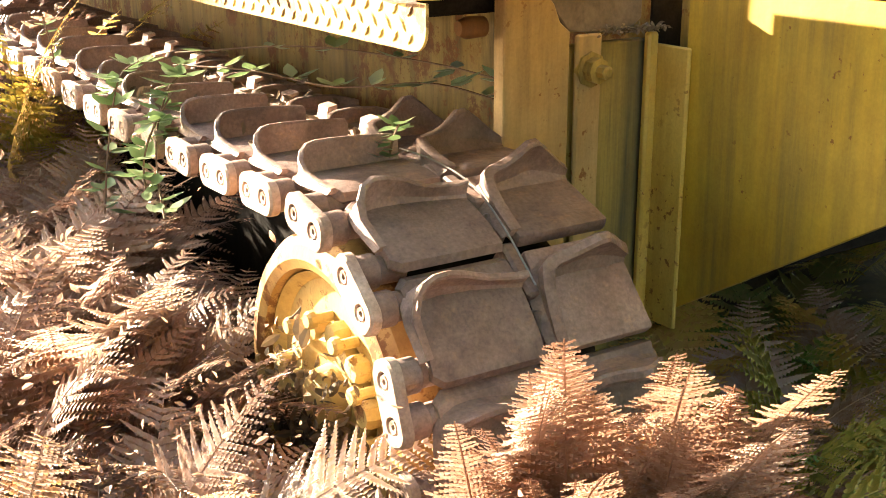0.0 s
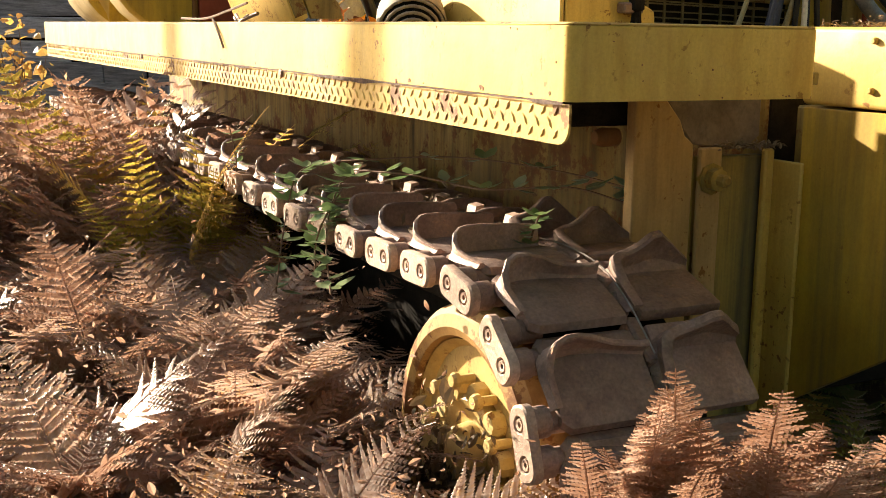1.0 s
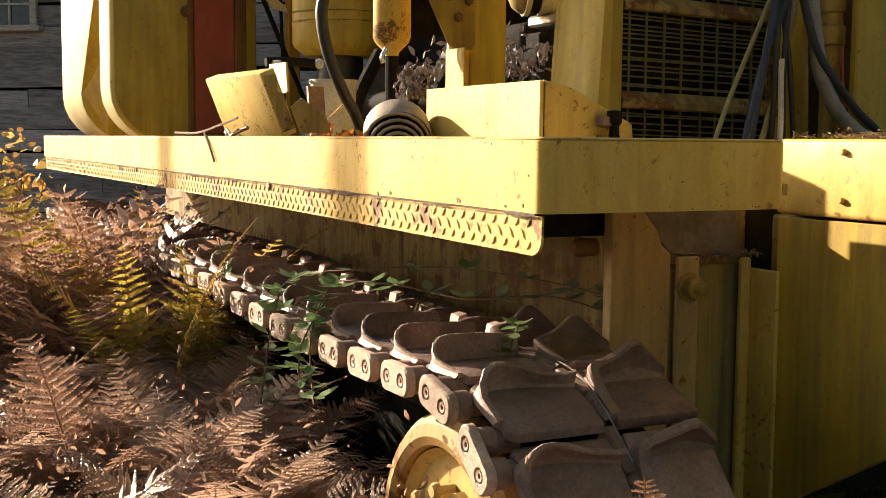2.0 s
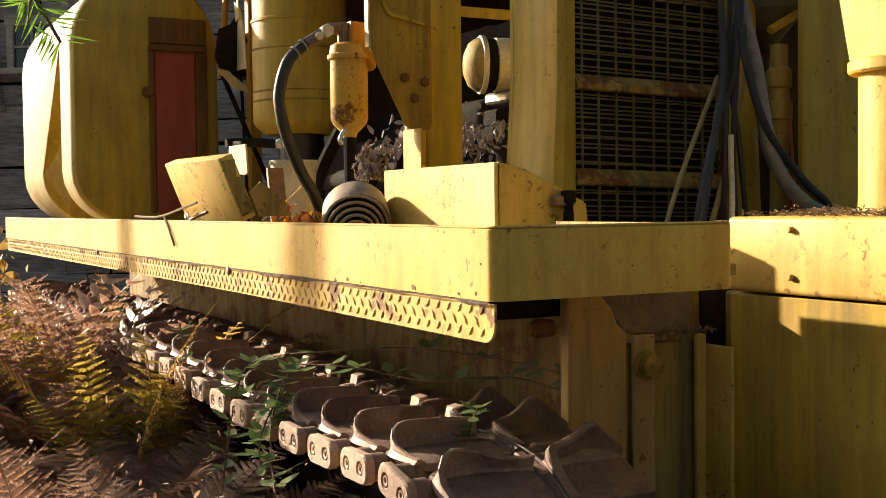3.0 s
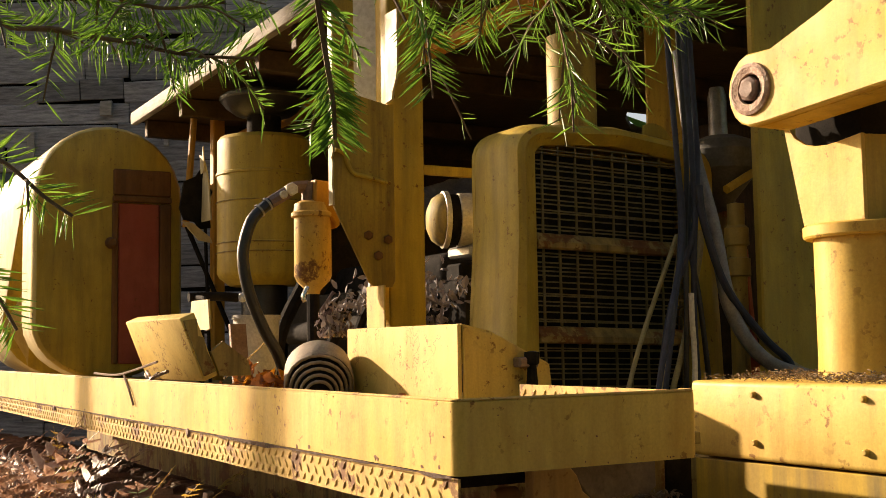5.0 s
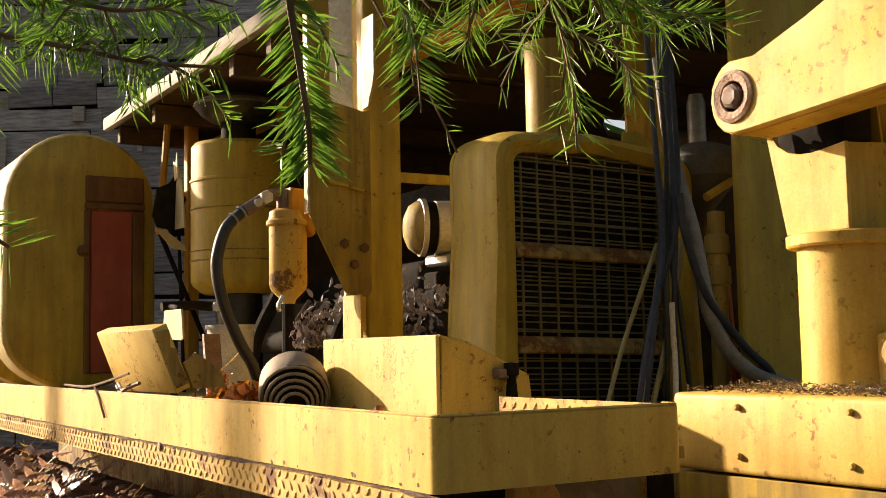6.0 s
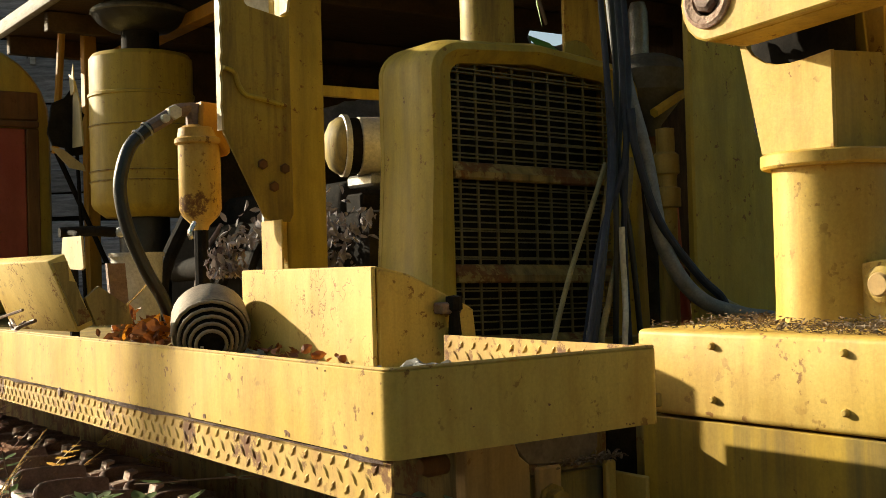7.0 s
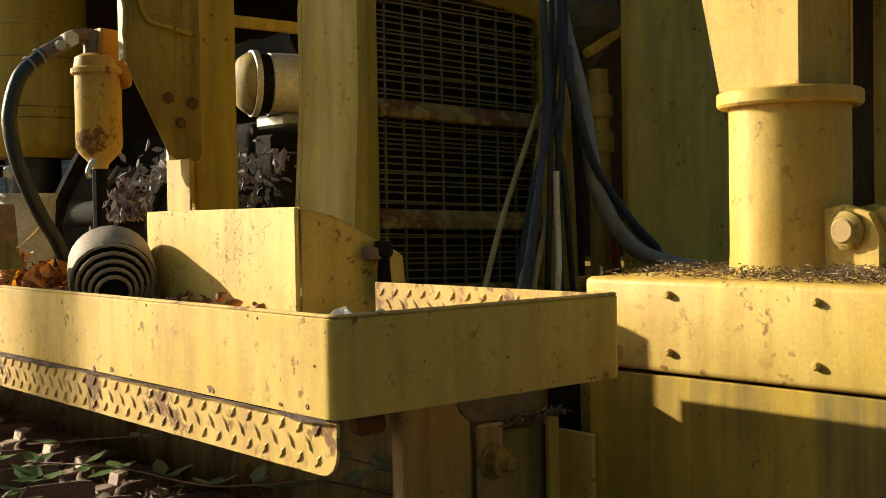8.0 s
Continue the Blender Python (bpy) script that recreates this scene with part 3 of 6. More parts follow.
def left_pad():
    """The outer half of a shoe: a shallow curved plate, its leading edge lapping the next one."""
    bm = bmesh.new()
    prof = [(-0.094, 0.012), (-0.088, 0.026), (-0.05, 0.034), (0.0, 0.036), (0.05, 0.034), (0.082, 0.026), (0.094, 0.010), (0.08, 0.004), (0.0, 0.014), (-0.08, 0.0)]
    xs = [(-0.016, 0.84), (0.0, 1.0), (0.09, 1.0), (0.189, 1.0)]
    rows = [[bm.verts.new((x, y * k - 0.028, z)) for y, z in prof] for x, k in xs]
    n = len(prof)
    for a, b in zip(rows, rows[1:]):
        for i in range(n):
            bm.faces.new((a[i], a[(i + 1) % n], b[(i + 1) % n], b[i]))
    bm.faces.new(rows[0])
    bm.faces.new(rows[-1])
    bmesh.ops.recalc_face_normals(bm, faces=bm.faces)
    return bm


def rib(line, thick=0.011):
    """A grouser: an upright web along a line in plan; line of (x, y, height). Its foot is wide, its top rim rolled."""
    bm = bmesh.new()
    rows = []
    pts = [Vector(p) for p in line]
    n = len(pts)
    for i, p in enumerate(pts):
        d = (pts[min(i + 1, n - 1)] - pts[max(i - 1, 0)])
        d.z = 0
        d.normalize()
        w = Vector((-d.y, d.x, 0))
        h = p.z
        c = Vector((p.x, p.y, 0))
        prof = ((1.9, 0.024), (0.62, 0.03 + h * 0.30), (0.5, 0.03 + h * 0.80), (0.62, 0.03 + h * 0.93), (0.30, 0.03 + h), (-0.35, 0.03 + h * 0.99), (-0.6, 0.03 + h * 0.90), (-0.5, 0.03 + h * 0.3), (-1.3, 0.024))
        rows.append([bm.verts.new(c + w * (thick * k) + Vector((0, 0, z))) for k, z in prof])
    m = len(rows[0])
    for q, r in zip(rows, rows[1:]):
        for i in range(m):
            bm.faces.new((q[i], q[(i + 1) % m], r[(i + 1) % m], r[i]))
    bm.faces.new(rows[0])
    bm.faces.new(rows[-1][::-1])
    bmesh.ops.recalc_face_normals(bm, faces=bm.faces)
    return bm


def right_pad():
    bm = boxed(0.221, 0.412, -0.118, 0.062, 0.006, 0.034, 0.008, 2)
    return bm


def link_plate():
    """The oval end plate with its two pin holes."""
    bm = bmesh.new()
    a, r, hole = 0.0345, 0.0255, 0.0150
    outer, segs = [], 5
    for k, (cy, cz) in enumerate(((0.044, -0.006), (0.044, 0.006), (-0.044, 0.006), (-0.044, -0.006))):
        for i in range(segs + 1):
            t = -math.pi / 2 + math.pi / 2 * (k + i / segs)
            outer.append((cy + r * math.cos(t), cz + r * math.sin(t)))
    x0, x1 = -0.083, -0.064
    rows = []
    for x, k in ((x1, 1.0), (x0 + 0.004, 1.0), (x0, 0.93)):
        rows.append([bm.verts.new((x, y * k, z * k)) for y, z in outer])
    n = len(outer)
    for p, q in zip(rows, rows[1:]):
        for i in range(n):
            bm.faces.new((p[i], q[i], q[(i + 1) % n], p[(i + 1) % n]))
    edges = [bm.edges.get((rows[-1][i], rows[-1][(i + 1) % n])) for i in range(n)]
    for c in (a, -a):
        ring = [[bm.verts.new((x, c + rr * math.cos(t), rr * math.sin(t))) for t in (math.tau * i / 12 for i in range(12))]
                for x, rr in ((x0, hole * 1.15), (x0 + 0.003, hole), (x1, hole))]
        for p, q in zip(ring, ring[1:]):
            for i in range(12):
                bm.faces.new((p[i], p[(i + 1) % 12], q[(i + 1) % 12], q[i]))
        bm.faces.new(ring[2])
        edges += [bm.edges.get((ring[0][i], ring[0][(i + 1) % 12])) for i in range(12)]
    bmesh.ops.triangle_fill(bm, edges=edges, use_beauty=True)
    bmesh.ops.recalc_face_normals(bm, faces=bm.faces)
    return bm


def barrel(c):
    return lathe([(0, -0.066), (0.029, -0.066), (0.029, -0.03), (0.024, -0.026), (0.024, 0.02), (0, 0.02)], (0, c, 0), "x", 14)


def centre_link():
    bm = boxed(0.192, 0.218, -0.085, 0.02, -0.01, 0.034, 0.005)
    boxed(0.196, 0.214, 0.03, 0.088, 0.0, 0.026, 0.004, 1, bm)
    return bm


def pin_end(c):
    """A pin end sunk in its hole."""
    return lathe([(0, -0.070), (0.0050, -0.070), (0.0053, -0.081), (0.0108, -0.0822), (0.0118, -0.079), (0.0112, -0.064), (0, -0.064)], (0, c, 0), "x", 10)


LEFT_RIB = [(0.1921, 0.034, 0.043), (0.1858, 0.035, 0.05), (0.1501, 0.036, 0.053), (0.1081, 0.035, 0.056), (0.0555, 0.033, 0.058), (0.024, 0.031, 0.058), (0.0051, 0.027, 0.055), (-0.0075, 0.02, 0.046), (-0.0149, 0.008, 0.031), (-0.018, -0.013, 0.018), (-0.017, -0.048, 0.01), (-0.0138, -0.108, 0.004)]
WORN_RIB = [(0.1921, 0.012, 0.036), (0.1763, 0.014, 0.03), (0.1501, 0.018, 0.03), (0.1239, 0.022, 0.03), (0.0976, 0.027, 0.036), (0.0713, 0.03, 0.048), (0.0398, 0.032, 0.056), (0.0135, 0.03, 0.058), (-0.0033, 0.024, 0.05), (-0.0138, 0.01, 0.032), (-0.018, -0.016, 0.014), (-0.0159, -0.078, 0.004)]
RIGHT_RIB = [(0.414, 0.022, 0.02), (0.3924, 0.027, 0.036), (0.3636, 0.03, 0.062), (0.3396, 0.032, 0.08), (0.3204, 0.032, 0.078), (0.294, 0.03, 0.056), (0.2724, 0.028, 0.046), (0.2484, 0.024, 0.042), (0.2328, 0.014, 0.039), (0.2244, -0.013, 0.032), (0.222, -0.048, 0.022), (0.222, -0.103, 0.008)]
LOW_RIB = [(0.414, 0.022, 0.014), (0.36, 0.030, 0.030), (0.30, 0.030, 0.034), (0.262, 0.028, 0.032), (0.240, 0.018, 0.028), (0.2265, 0.0, 0.020), (0.222, -0.05, 0.010)]


def pad_toe():
    """The worn, turned-up toe of an inner pad."""
    return prism([(0.218, 0.036), (0.262, 0.041), (0.267, 0.064), (0.290, 0.068), (0.290, 0.060), (0.274, 0.056), (0.270, 0.034), (0.218, 0.029)], "y", -0.115, -0.070, 0.001)


shoe = part("track_shoe", left_pad(), RUST, track)
pieces = [part("grouser", rib(WORN_RIB), RUST, shoe), part("inner_pad", right_pad(), RUST, shoe), part("grouser", rib(RIGHT_RIB, 0.018), RUST, shoe),
          part("side_link", link_plate(), RUBBED, shoe, "rubbed steel link plate with two pin holes"), part("barrel", barrel(0.0345), RUST, shoe), part("barrel", barrel(-0.0345), RUST, shoe),
          part("centre_link", centre_link(), RUST, shoe), part("link_pin", pin_end(0.0345), RUBBED, shoe), part("link_pin", pin_end(-0.0345), RUBBED, shoe)]
first = True
rt = random.Random(5)
for i in range(-8, 28):
    s = 0.111 + i * PITCH if i > -1 else -0.077 + (i + 1) * 0.178
    jolt = Matrix.Rotation(radians(rt.uniform(-1.2, 1.2)), 4, "X") @ Matrix.Rotation(radians(rt.uniform(-0.6, 0.6)), 4, "Z")
    m = loop_pose(s - SHOE_LEAD) @ jolt
    back = m.inverted() @ loop_pose(s) @ jolt
    if first:
        shoe.matrix_basis = m
        for q in pieces[3:]:
            q.matrix_basis = back
        first = False
        continue
    o = again(shoe, m, track)
    again(pieces[1], Matrix(), o)
    if i < 2:
        again(pieces[2], Matrix(), o)
    elif i == 2:
        low_rib, toe = part("grouser", rib(LOW_RIB, 0.012), RUST, o), part("pad_toe", pad_toe(), RUBBED, o, "bright worn toe of the pad")
    else:
        again(low_rib, Matrix(), o)
        again(toe, Matrix(), o)
    for q in pieces[3:]:
        again(q, back, o)
    if i < 0:
        again(pieces[0], Matrix(), o)
    elif i == 0:
        full = part("grouser", rib(LEFT_RIB, 0.0095), RUST, o)
    else:
        again(full, Matrix(), o)

wheel = part("idler_wheel", lathe([(0.236, 0.07), (0.232, -0.020), (0.222, -0.010), (0.215, 0.002), (0.15, 0.004), (0.13, 0.006), (0.125, 0.02), (0, 0.02)], (0.01, AXLE_Y, AXLE_Z), "x", 56), WHEELP, track, "rust-stained yellow idler wheel")
part("rim", lathe([(0.27, 0.07), (0.298, 0.045), (0.308, 0.015), (0.302, -0.016), (0.284, -0.036), (0.258, -0.042), (0.240, -0.034), (0.234, -0.016), (0.236, 0.06)], (0.01, AXLE_Y, AXLE_Z), "x", 56), RIMP, wheel, "rust-brown worn rim")
part("hub", lathe([(0.118, 0.03), (0.118, -0.012), (0.108, -0.02), (0.09, -0.012), (0.078, -0.006), (0.062, -0.006), (0.056, -0.040), (0.044, -0.05), (0, -0.052)], (0.01, AXLE_Y, AXLE_Z), "x", 32), WHEELP, wheel)
for k in range(10):
    a = math.tau * k / 10 + 0.2
    cy, cz = AXLE_Y + 0.150 * math.cos(a), AXLE_Z + 0.150 * math.sin(a)
    part("hub_stud", lathe([(0, -0.040), (0.013, -0.040), (0.017, -0.034), (0.017, -0.024), (0.010, -0.022), (0.010, 0.012), (0, 0.012)], (0.0, cy, cz), "x", 10), WHEELP, wheel)
    part("hub_lobe", lathe([(0, -0.020), (0.022, -0.018), (0.027, -0.008), (0.027, 0.012), (0, 0.012)], (0.004, AXLE_Y + 0.128 * math.cos(a + 0.3), AXLE_Z + 0.128 * math.sin(a + 0.3)), "x", 8), WHEELP, wheel)
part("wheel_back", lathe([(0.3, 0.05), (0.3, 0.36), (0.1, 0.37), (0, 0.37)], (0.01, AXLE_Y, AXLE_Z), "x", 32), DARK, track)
# Near-black frame colour stands in for shade behind the bracken.
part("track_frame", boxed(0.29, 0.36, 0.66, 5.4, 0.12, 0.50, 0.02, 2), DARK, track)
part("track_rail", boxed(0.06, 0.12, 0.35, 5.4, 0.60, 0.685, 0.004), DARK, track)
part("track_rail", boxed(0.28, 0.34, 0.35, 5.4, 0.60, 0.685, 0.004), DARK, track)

# ---------------------------------------------------------------- jack and arm on the pedestal
jack = thing("jack_leg", "upright yellow jack leg with a collar and tapered head", "jack")
JX, JY = 1.150, 0.083
part("sleeve", lathe([(0, 1.204), (0.117, 1.204), (0.115, 1.25), (0.115, 1.528), (0, 1.528)], (JX, JY, 0), "z", 40), YELLOW, jack)
part("collar", lathe([(0.10, 1.526), (0.134, 1.526), (0.138, 1.531), (0.138, 1.553), (0.132, 1.557), (0, 1.557)], (JX, JY, 0), "z", 40), YELLOW, jack)
head_side = [(0.178, 1.558), (0.225, 1.80), (0.21, 1.86), (0.002, 1.88), (0.002, 1.558)]
near_side = [(0.178, 1.558), (0.233, 1.818), (0.224, 1.812), (0.195, 1.770), (0.165, 1.750), (0.134, 1.741), (0.10, 1.739), (0.068, 1.742), (0.002, 1.751), (0.002, 1.558)]
part("head_plate", prism(near_side, "x", 1.055, 1.067, 0.0015), YELLOW, jack)
part("head_plate", prism(head_side, "x", 1.235, 1.247, 0.0015), YELLOW, jack)
# Duller and near-black paint carries the shade inside the head.
part("head_front", prism([(1.068, 1.558), (1.234, 1.558), (1.234, 1.76), (1.068, 1.75)], "y", 0.004, 0.016, 0.0015), OLD_YELLOW, jack)
part("head_back", prism([(1.068, 1.558), (1.234, 1.558), (1.234, 1.75), (1.068, 1.745)], "y", 0.165, 0.177, 0.0015), OLD_YELLOW, jack)
part("inner_web", prism([(0.017, 1.56), (0.16, 1.56), (0.205, 1.70), (0.205, 1.895), (0.03, 1.895), (0.017, 1.76)], "x", 1.196, 1.204, 0.001), OLD_YELLOW, jack)
part("pin_eye", boxed(1.09, 1.192, 0.03, 0.235, 1.60, 1.90, 0.02, 2), DARK, jack)
part("cotter", tube([(1.05, 0.24, 1.80), (1.03, 0.235, 1.803), (1.02, 0.21, 1.798), (1.05, 0.2, 1.80)], 0.006, 6, 4), CHROME, jack)

arm = thing("lever_arm", "sunlit yellow boom arm with a rusty pivot pin", "boom arm")
arm_shape = [(0.139, 1.785), (-0.219, 1.810), (-0.9, 1.86), (-0.9, 2.25), (-0.45, 2.14), (-0.20, 2.062), (-0.032, 1.997), (0.115, 1.949)] + [(0.175 + 0.074 * math.cos(radians(a)), 1.868 + 0.085 * math.sin(radians(a))) for a in (80, 60, 40, 20, 0, -20, -40, -60, -80, -100)]
part("cheek_plate", prism(arm_shape, "x", 0.900, 0.925, 0.004), YELLOW, arm)
part("cheek_plate", prism(arm_shape, "x", 1.275, 1.300, 0.004), YELLOW, arm)
part("inner_cheek", prism(arm_shape, "x", 0.927, 1.024, 0.002), YELLOW, arm)
part("top_plate", prism([(-0.035, 1.985), (-0.9, 2.235), (-0.9, 2.21), (-0.035, 1.96)], "x", 1.026, 1.273), OLD_YELLOW, arm)
part("stiffener", boxed(1.026, 1.27, -0.205, -0.195, 1.82, 2.02, 0), OLD_YELLOW, arm)
boss = part("pivot_boss", lathe([(0.062, 0.004), (0.060, -0.006), (0.052, -0.010), (0.040, -0.006), (0.036, -0.006), (0.034, 0.0), (0, 0)], (0.900, 0.175, 1.868), "x", 28), plain("flaking_rust", (0.22, 0.10, 0.06), (0.60, 0.44, 0.34), 45, 0.7, 0.0, 0.9), arm, "flaking rusty pivot boss")
part("pivot_pin", lathe([(0, -0.018), (0.020, -0.018), (0.028, -0.013), (0.030, -0.004), (0.030, 0.39), (0, 0.39)], (0.902, 0.175, 1.868), "x", 7), RUST, arm, "worn hexagonal pivot pin")

bracket = thing("pin_bracket", "yellow bracket with a worn pin beside the jack leg", "bracket")
part("cheek", prism([(0.018, 1.204), (0.018, 1.30), (0.0, 1.325), (-0.06, 1.335), (-0.11, 1.32), (-0.13, 1.28), (-0.13, 1.204)], "x", 1.10, 1.125, 0.003), YELLOW, bracket)
part("cheek", prism([(0.018, 1.204), (0.018, 1.30), (0.0, 1.325), (-0.06, 1.335), (-0.11, 1.32), (-0.13, 1.28), (-0.13, 1.204)], "x", 1.20, 1.225, 0.003), YELLOW, bracket)
part("pin", lathe([(0, -0.016), (0.026, -0.016), (0.036, -0.010), (0.036, 0.16), (0, 0.16)], (1.10, -0.066, 1.287), "x", 20), GRIMY, bracket, "worn grimy pin")
part("pin_face", lathe([(0, -0.021), (0.020, -0.021), (0.024, -0.0165), (0, -0.0165)], (1.10, -0.066, 1.287), "x", 20), BEIGE, bracket)
part("rod_end", tube([(1.16, -0.10, 1.29), (1.16, -0.28, 1.36), (1.16, -0.6, 1.47)], 0.034, 14, 3), YELLOW, bracket)

mast = thing("mast_column", "tall yellow box column of the drill mast", "mast")
part("column", boxed(1.645, 2.16, 0.90, 0.93, 1.05, 3.4, 0.006), OLD_YELLOW, mast)

# ---------------------------------------------------------------- radiator
rad = thing("radiator", "big yellow radiator shell with a wire grille", "radiator")


def arch(x0, x1, z0, z1, r, flare=0.0, n=8):
    """Outline of an arch, from the foot on one side over the top to the other, then back along the foot."""
    pts = [(x0 - flare, z0), (x0 - flare * 0.6, z0 + (z1 - z0) * 0.3), (x0, z0 + (z1 - z0) * 0.6)]
    pts += [(x0 + r - r * math.cos(math.pi / 2 * i / n), z1 - r * 0.8 + r * 0.8 * math.sin(math.pi / 2 * i / n)) for i in range(n + 1)]
    pts += [((x0 + x1) / 2, z1 + 0.022)]
    pts += [(x1 - r + r * math.sin(math.pi / 2 * i / n), z1 - r * 0.8 + r * 0.8 * math.cos(math.pi / 2 * i / n)) for i in range(n + 1)]
    pts += [(x1, z0 + (z1 - z0) * 0.6), (x1 + flare * 0.6, z0 + (z1 - z0) * 0.3), (x1 + flare, z0)]
    return pts


def shell_rings(rings):
    bm = bmesh.new()
    rows = [[bm.verts.new((x, y, z)) for x, z in o] for o, y in rings]
    n = len(rows[0])
    for a, b in zip(rows, rows[1:]):
        for i in range(n - 1):
            bm.faces.new((a[i], a[i + 1], b[i + 1], b[i]))
    bmesh.ops.recalc_face_normals(bm, faces=bm.faces)
    return bm


Z0 = 1.118
out0 = arch(0.908, 1.73, Z0, 1.988, 0.13, 0.03)
out1 = arch(0.911, 1.726, Z0, 1.982, 0.125, 0.03)
out2 = arch(0.923, 1.709, Z0, 1.967, 0.11, 0.025)
out3 = arch(0.945, 1.677, Z0, 1.948, 0.09, 0.012)
inn = arch(1.0, 1.602, Z0, 1.916, 0.05, 0.0)
part("shell", shell_rings([(inn, 1.24), (inn, 1.195), (arch(0.985, 1.617, Z0, 1.926, 0.055), 1.183), (out3, 1.166), (out2, 1.176), (out1, 1.215), (out0, 1.26), (out0, 1.40)]), OLD_YELLOW, rad)
part("shell_back", prism(out0, "y", 1.402, 1.42), OLD_YELLOW, rad)
for z0, z1 in ((1.590, 1.641), (1.298, 1.352), (1.118, 1.150)):
    h = z1 - z0
    profile = [(1.186, z0), (1.182, z0 + 0.005), (1.182, z0 + h * 0.42), (1.187, z0 + h * 0.50), (1.205, z1 - 0.003), (1.216, z1), (1.216, z0)]
    # Dark bar paint carries the shade of the radiator front.
    part("cross_bar", prism(profile, "x", 1.0, 1.602), DIRTY_SHADED, rad, "dusty cross bar with a sloping top, darkened for shade")
wire = part("grille_wire", boxed(1.0, 1.602, -0.002, 0.002, -0.0022, 0.0022, 0), MESH, rad)
wire.matrix_basis = Matrix.Translation((0, 1.206, 1.166))
for a, b, n in ((1.166, 1.288, 8), (1.362, 1.580, 15), (1.652, 1.920, 18)):
    for i in range(n):
        if (a, i) != (1.166, 0):
            z = a + (b - a) * i / (n - 1)
            again(wire, Matrix.Translation((0, 1.206 + RND.uniform(-0.001, 0.001), z)) @ Matrix.Rotation(radians(RND.uniform(-0.35, 0.35)), 4, "Y"))
upr = part("grille_upright", boxed(-0.0035, 0.0035, -0.003, 0.003, 1.13, 1.915, 0), MESH, rad)
upr.matrix_basis = Matrix.Translation((1.035, 1.211, 0))
for i in range(1, 9):
    again(upr, Matrix.Translation((1.035 + i * 0.068, 1.211, 0)) @ Matrix.Rotation(radians(RND.uniform(-0.3, 0.3)), 4, "Y"))
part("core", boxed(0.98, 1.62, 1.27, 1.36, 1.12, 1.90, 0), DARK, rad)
# Darker paint on the pipe stands in for shade from the canopy.
part("filler_pipe", lathe([(0.085, 1.93), (0.085, 2.35), (0, 2.35)], (1.335, 1.45, 0), "z", 24), STAINED_SHADED, rad)
part("filler_lug", prism([(1.47, 1.985), (1.475, 2.02), (1.52, 2.03), (1.56, 2.02), (1.60, 1.975)], "y", 1.24, 1.25, 0.002), OLD_YELLOW, rad)
# the whole shell has sagged towards the mast
SAG = Matrix(((1, 0, 0, 0), (0, 1, 0, 0), (-0.0276, 0, 1, 0.0276), (0, 0, 0, 1)))
for q in rad.children:
    if q.name.split(".")[0] in ("shell", "shell_back", "cross_bar", "core"):
        q.data.transform(SAG)
wire.data.transform(SAG)

# ---------------------------------------------------------------- post, air cleaner, filter bowl
post = thing("steel_post", "yellow upright channel post with a cut bracket plate", "post")
part("column", boxed(0.803, 0.946, 1.80, 1.90, 1.118, 2.70, 0.012, 3), OLD_YELLOW, post)
part("column_foot", prism([(0.737, 1.118), (0.737, 1.50), (0.800, 1.50), (0.800, 1.37), (0.783, 1.392), (0.765, 1.385), (0.757, 1.35), (0.757, 1.118)], "y", 1.80, 1.835, 0.002), YELLOW, post)
part("foot_flange", boxed(0.7285, 0.7355, 1.70, 1.835, 1.16, 1.50, 0.002), YELLOW, post)
pl = [(0.583, 2.70), (0.583, 1.767), (0.713, 1.512), (0.735, 1.497), (0.800, 1.497), (0.812, 1.52), (0.812, 2.135), (0.790, 2.128), (0.672, 2.152), (0.662, 2.163), (0.660, 2.70)]
part("bracket_plate", prism(pl, "y", 1.776, 1.788, 0.002), STAINED_SHADED, post, "stained bracket plate with a torch-cut notch")
# Flange and lip are paler than their plate to look sunlit.
part("torn_flange", prism([(1.79, 2.135), (1.745, 2.14), (1.735, 2.17), (1.715, 2.20), (1.70, 2.245), (1.70, 2.45), (1.79, 2.45)], "x", 0.788, 0.797, 0.001), SUNLIT, post, "bent sunlit flange of the notch")
ragged = [(1.800, 1.77), (1.800, 2.69)] + [(1.766 + 0.010 * noise.noise(Vector((i * 1.7, 0.4, 0))) + 0.006 * (i % 2), 2.69 - i * 0.92 / 40) for i in range(41)]
part("plate_lip", prism(ragged, "x", 0.575, 0.582), SUNLIT, post, "ragged sunlit lip of the bracket plate")
part("bent_rod", tube([(0.580, 1.758, 1.955), (0.62, 1.768, 1.945), (0.632, 1.768, 1.91), (0.655, 1.768, 1.88), (0.70, 1.768, 1.872), (0.79, 1.768, 1.853)], 0.0075, 8, 4), OLD_YELLOW, post)
for x, z in ((0.708, 1.672), (0.783, 1.660), (0.745, 1.604)):
    part("bolt_head", lathe([(0, -0.011), (0.012, -0.011), (0.0165, -0.008), (0.0165, 0.0), (0, 0.0)], (x, 1.776, z), "y", 6), UMBER, post, "rusty bolt head")
part("tie_bar", boxed(0.948, 1.30, 1.84, 1.86, 1.905, 1.94, 0.002), OLD_YELLOW, post)

cleaner = thing("air_cleaner", "tall yellow drum air cleaner with a black rain cap", "air cleaner")
CX, CY = 1.18, 3.97
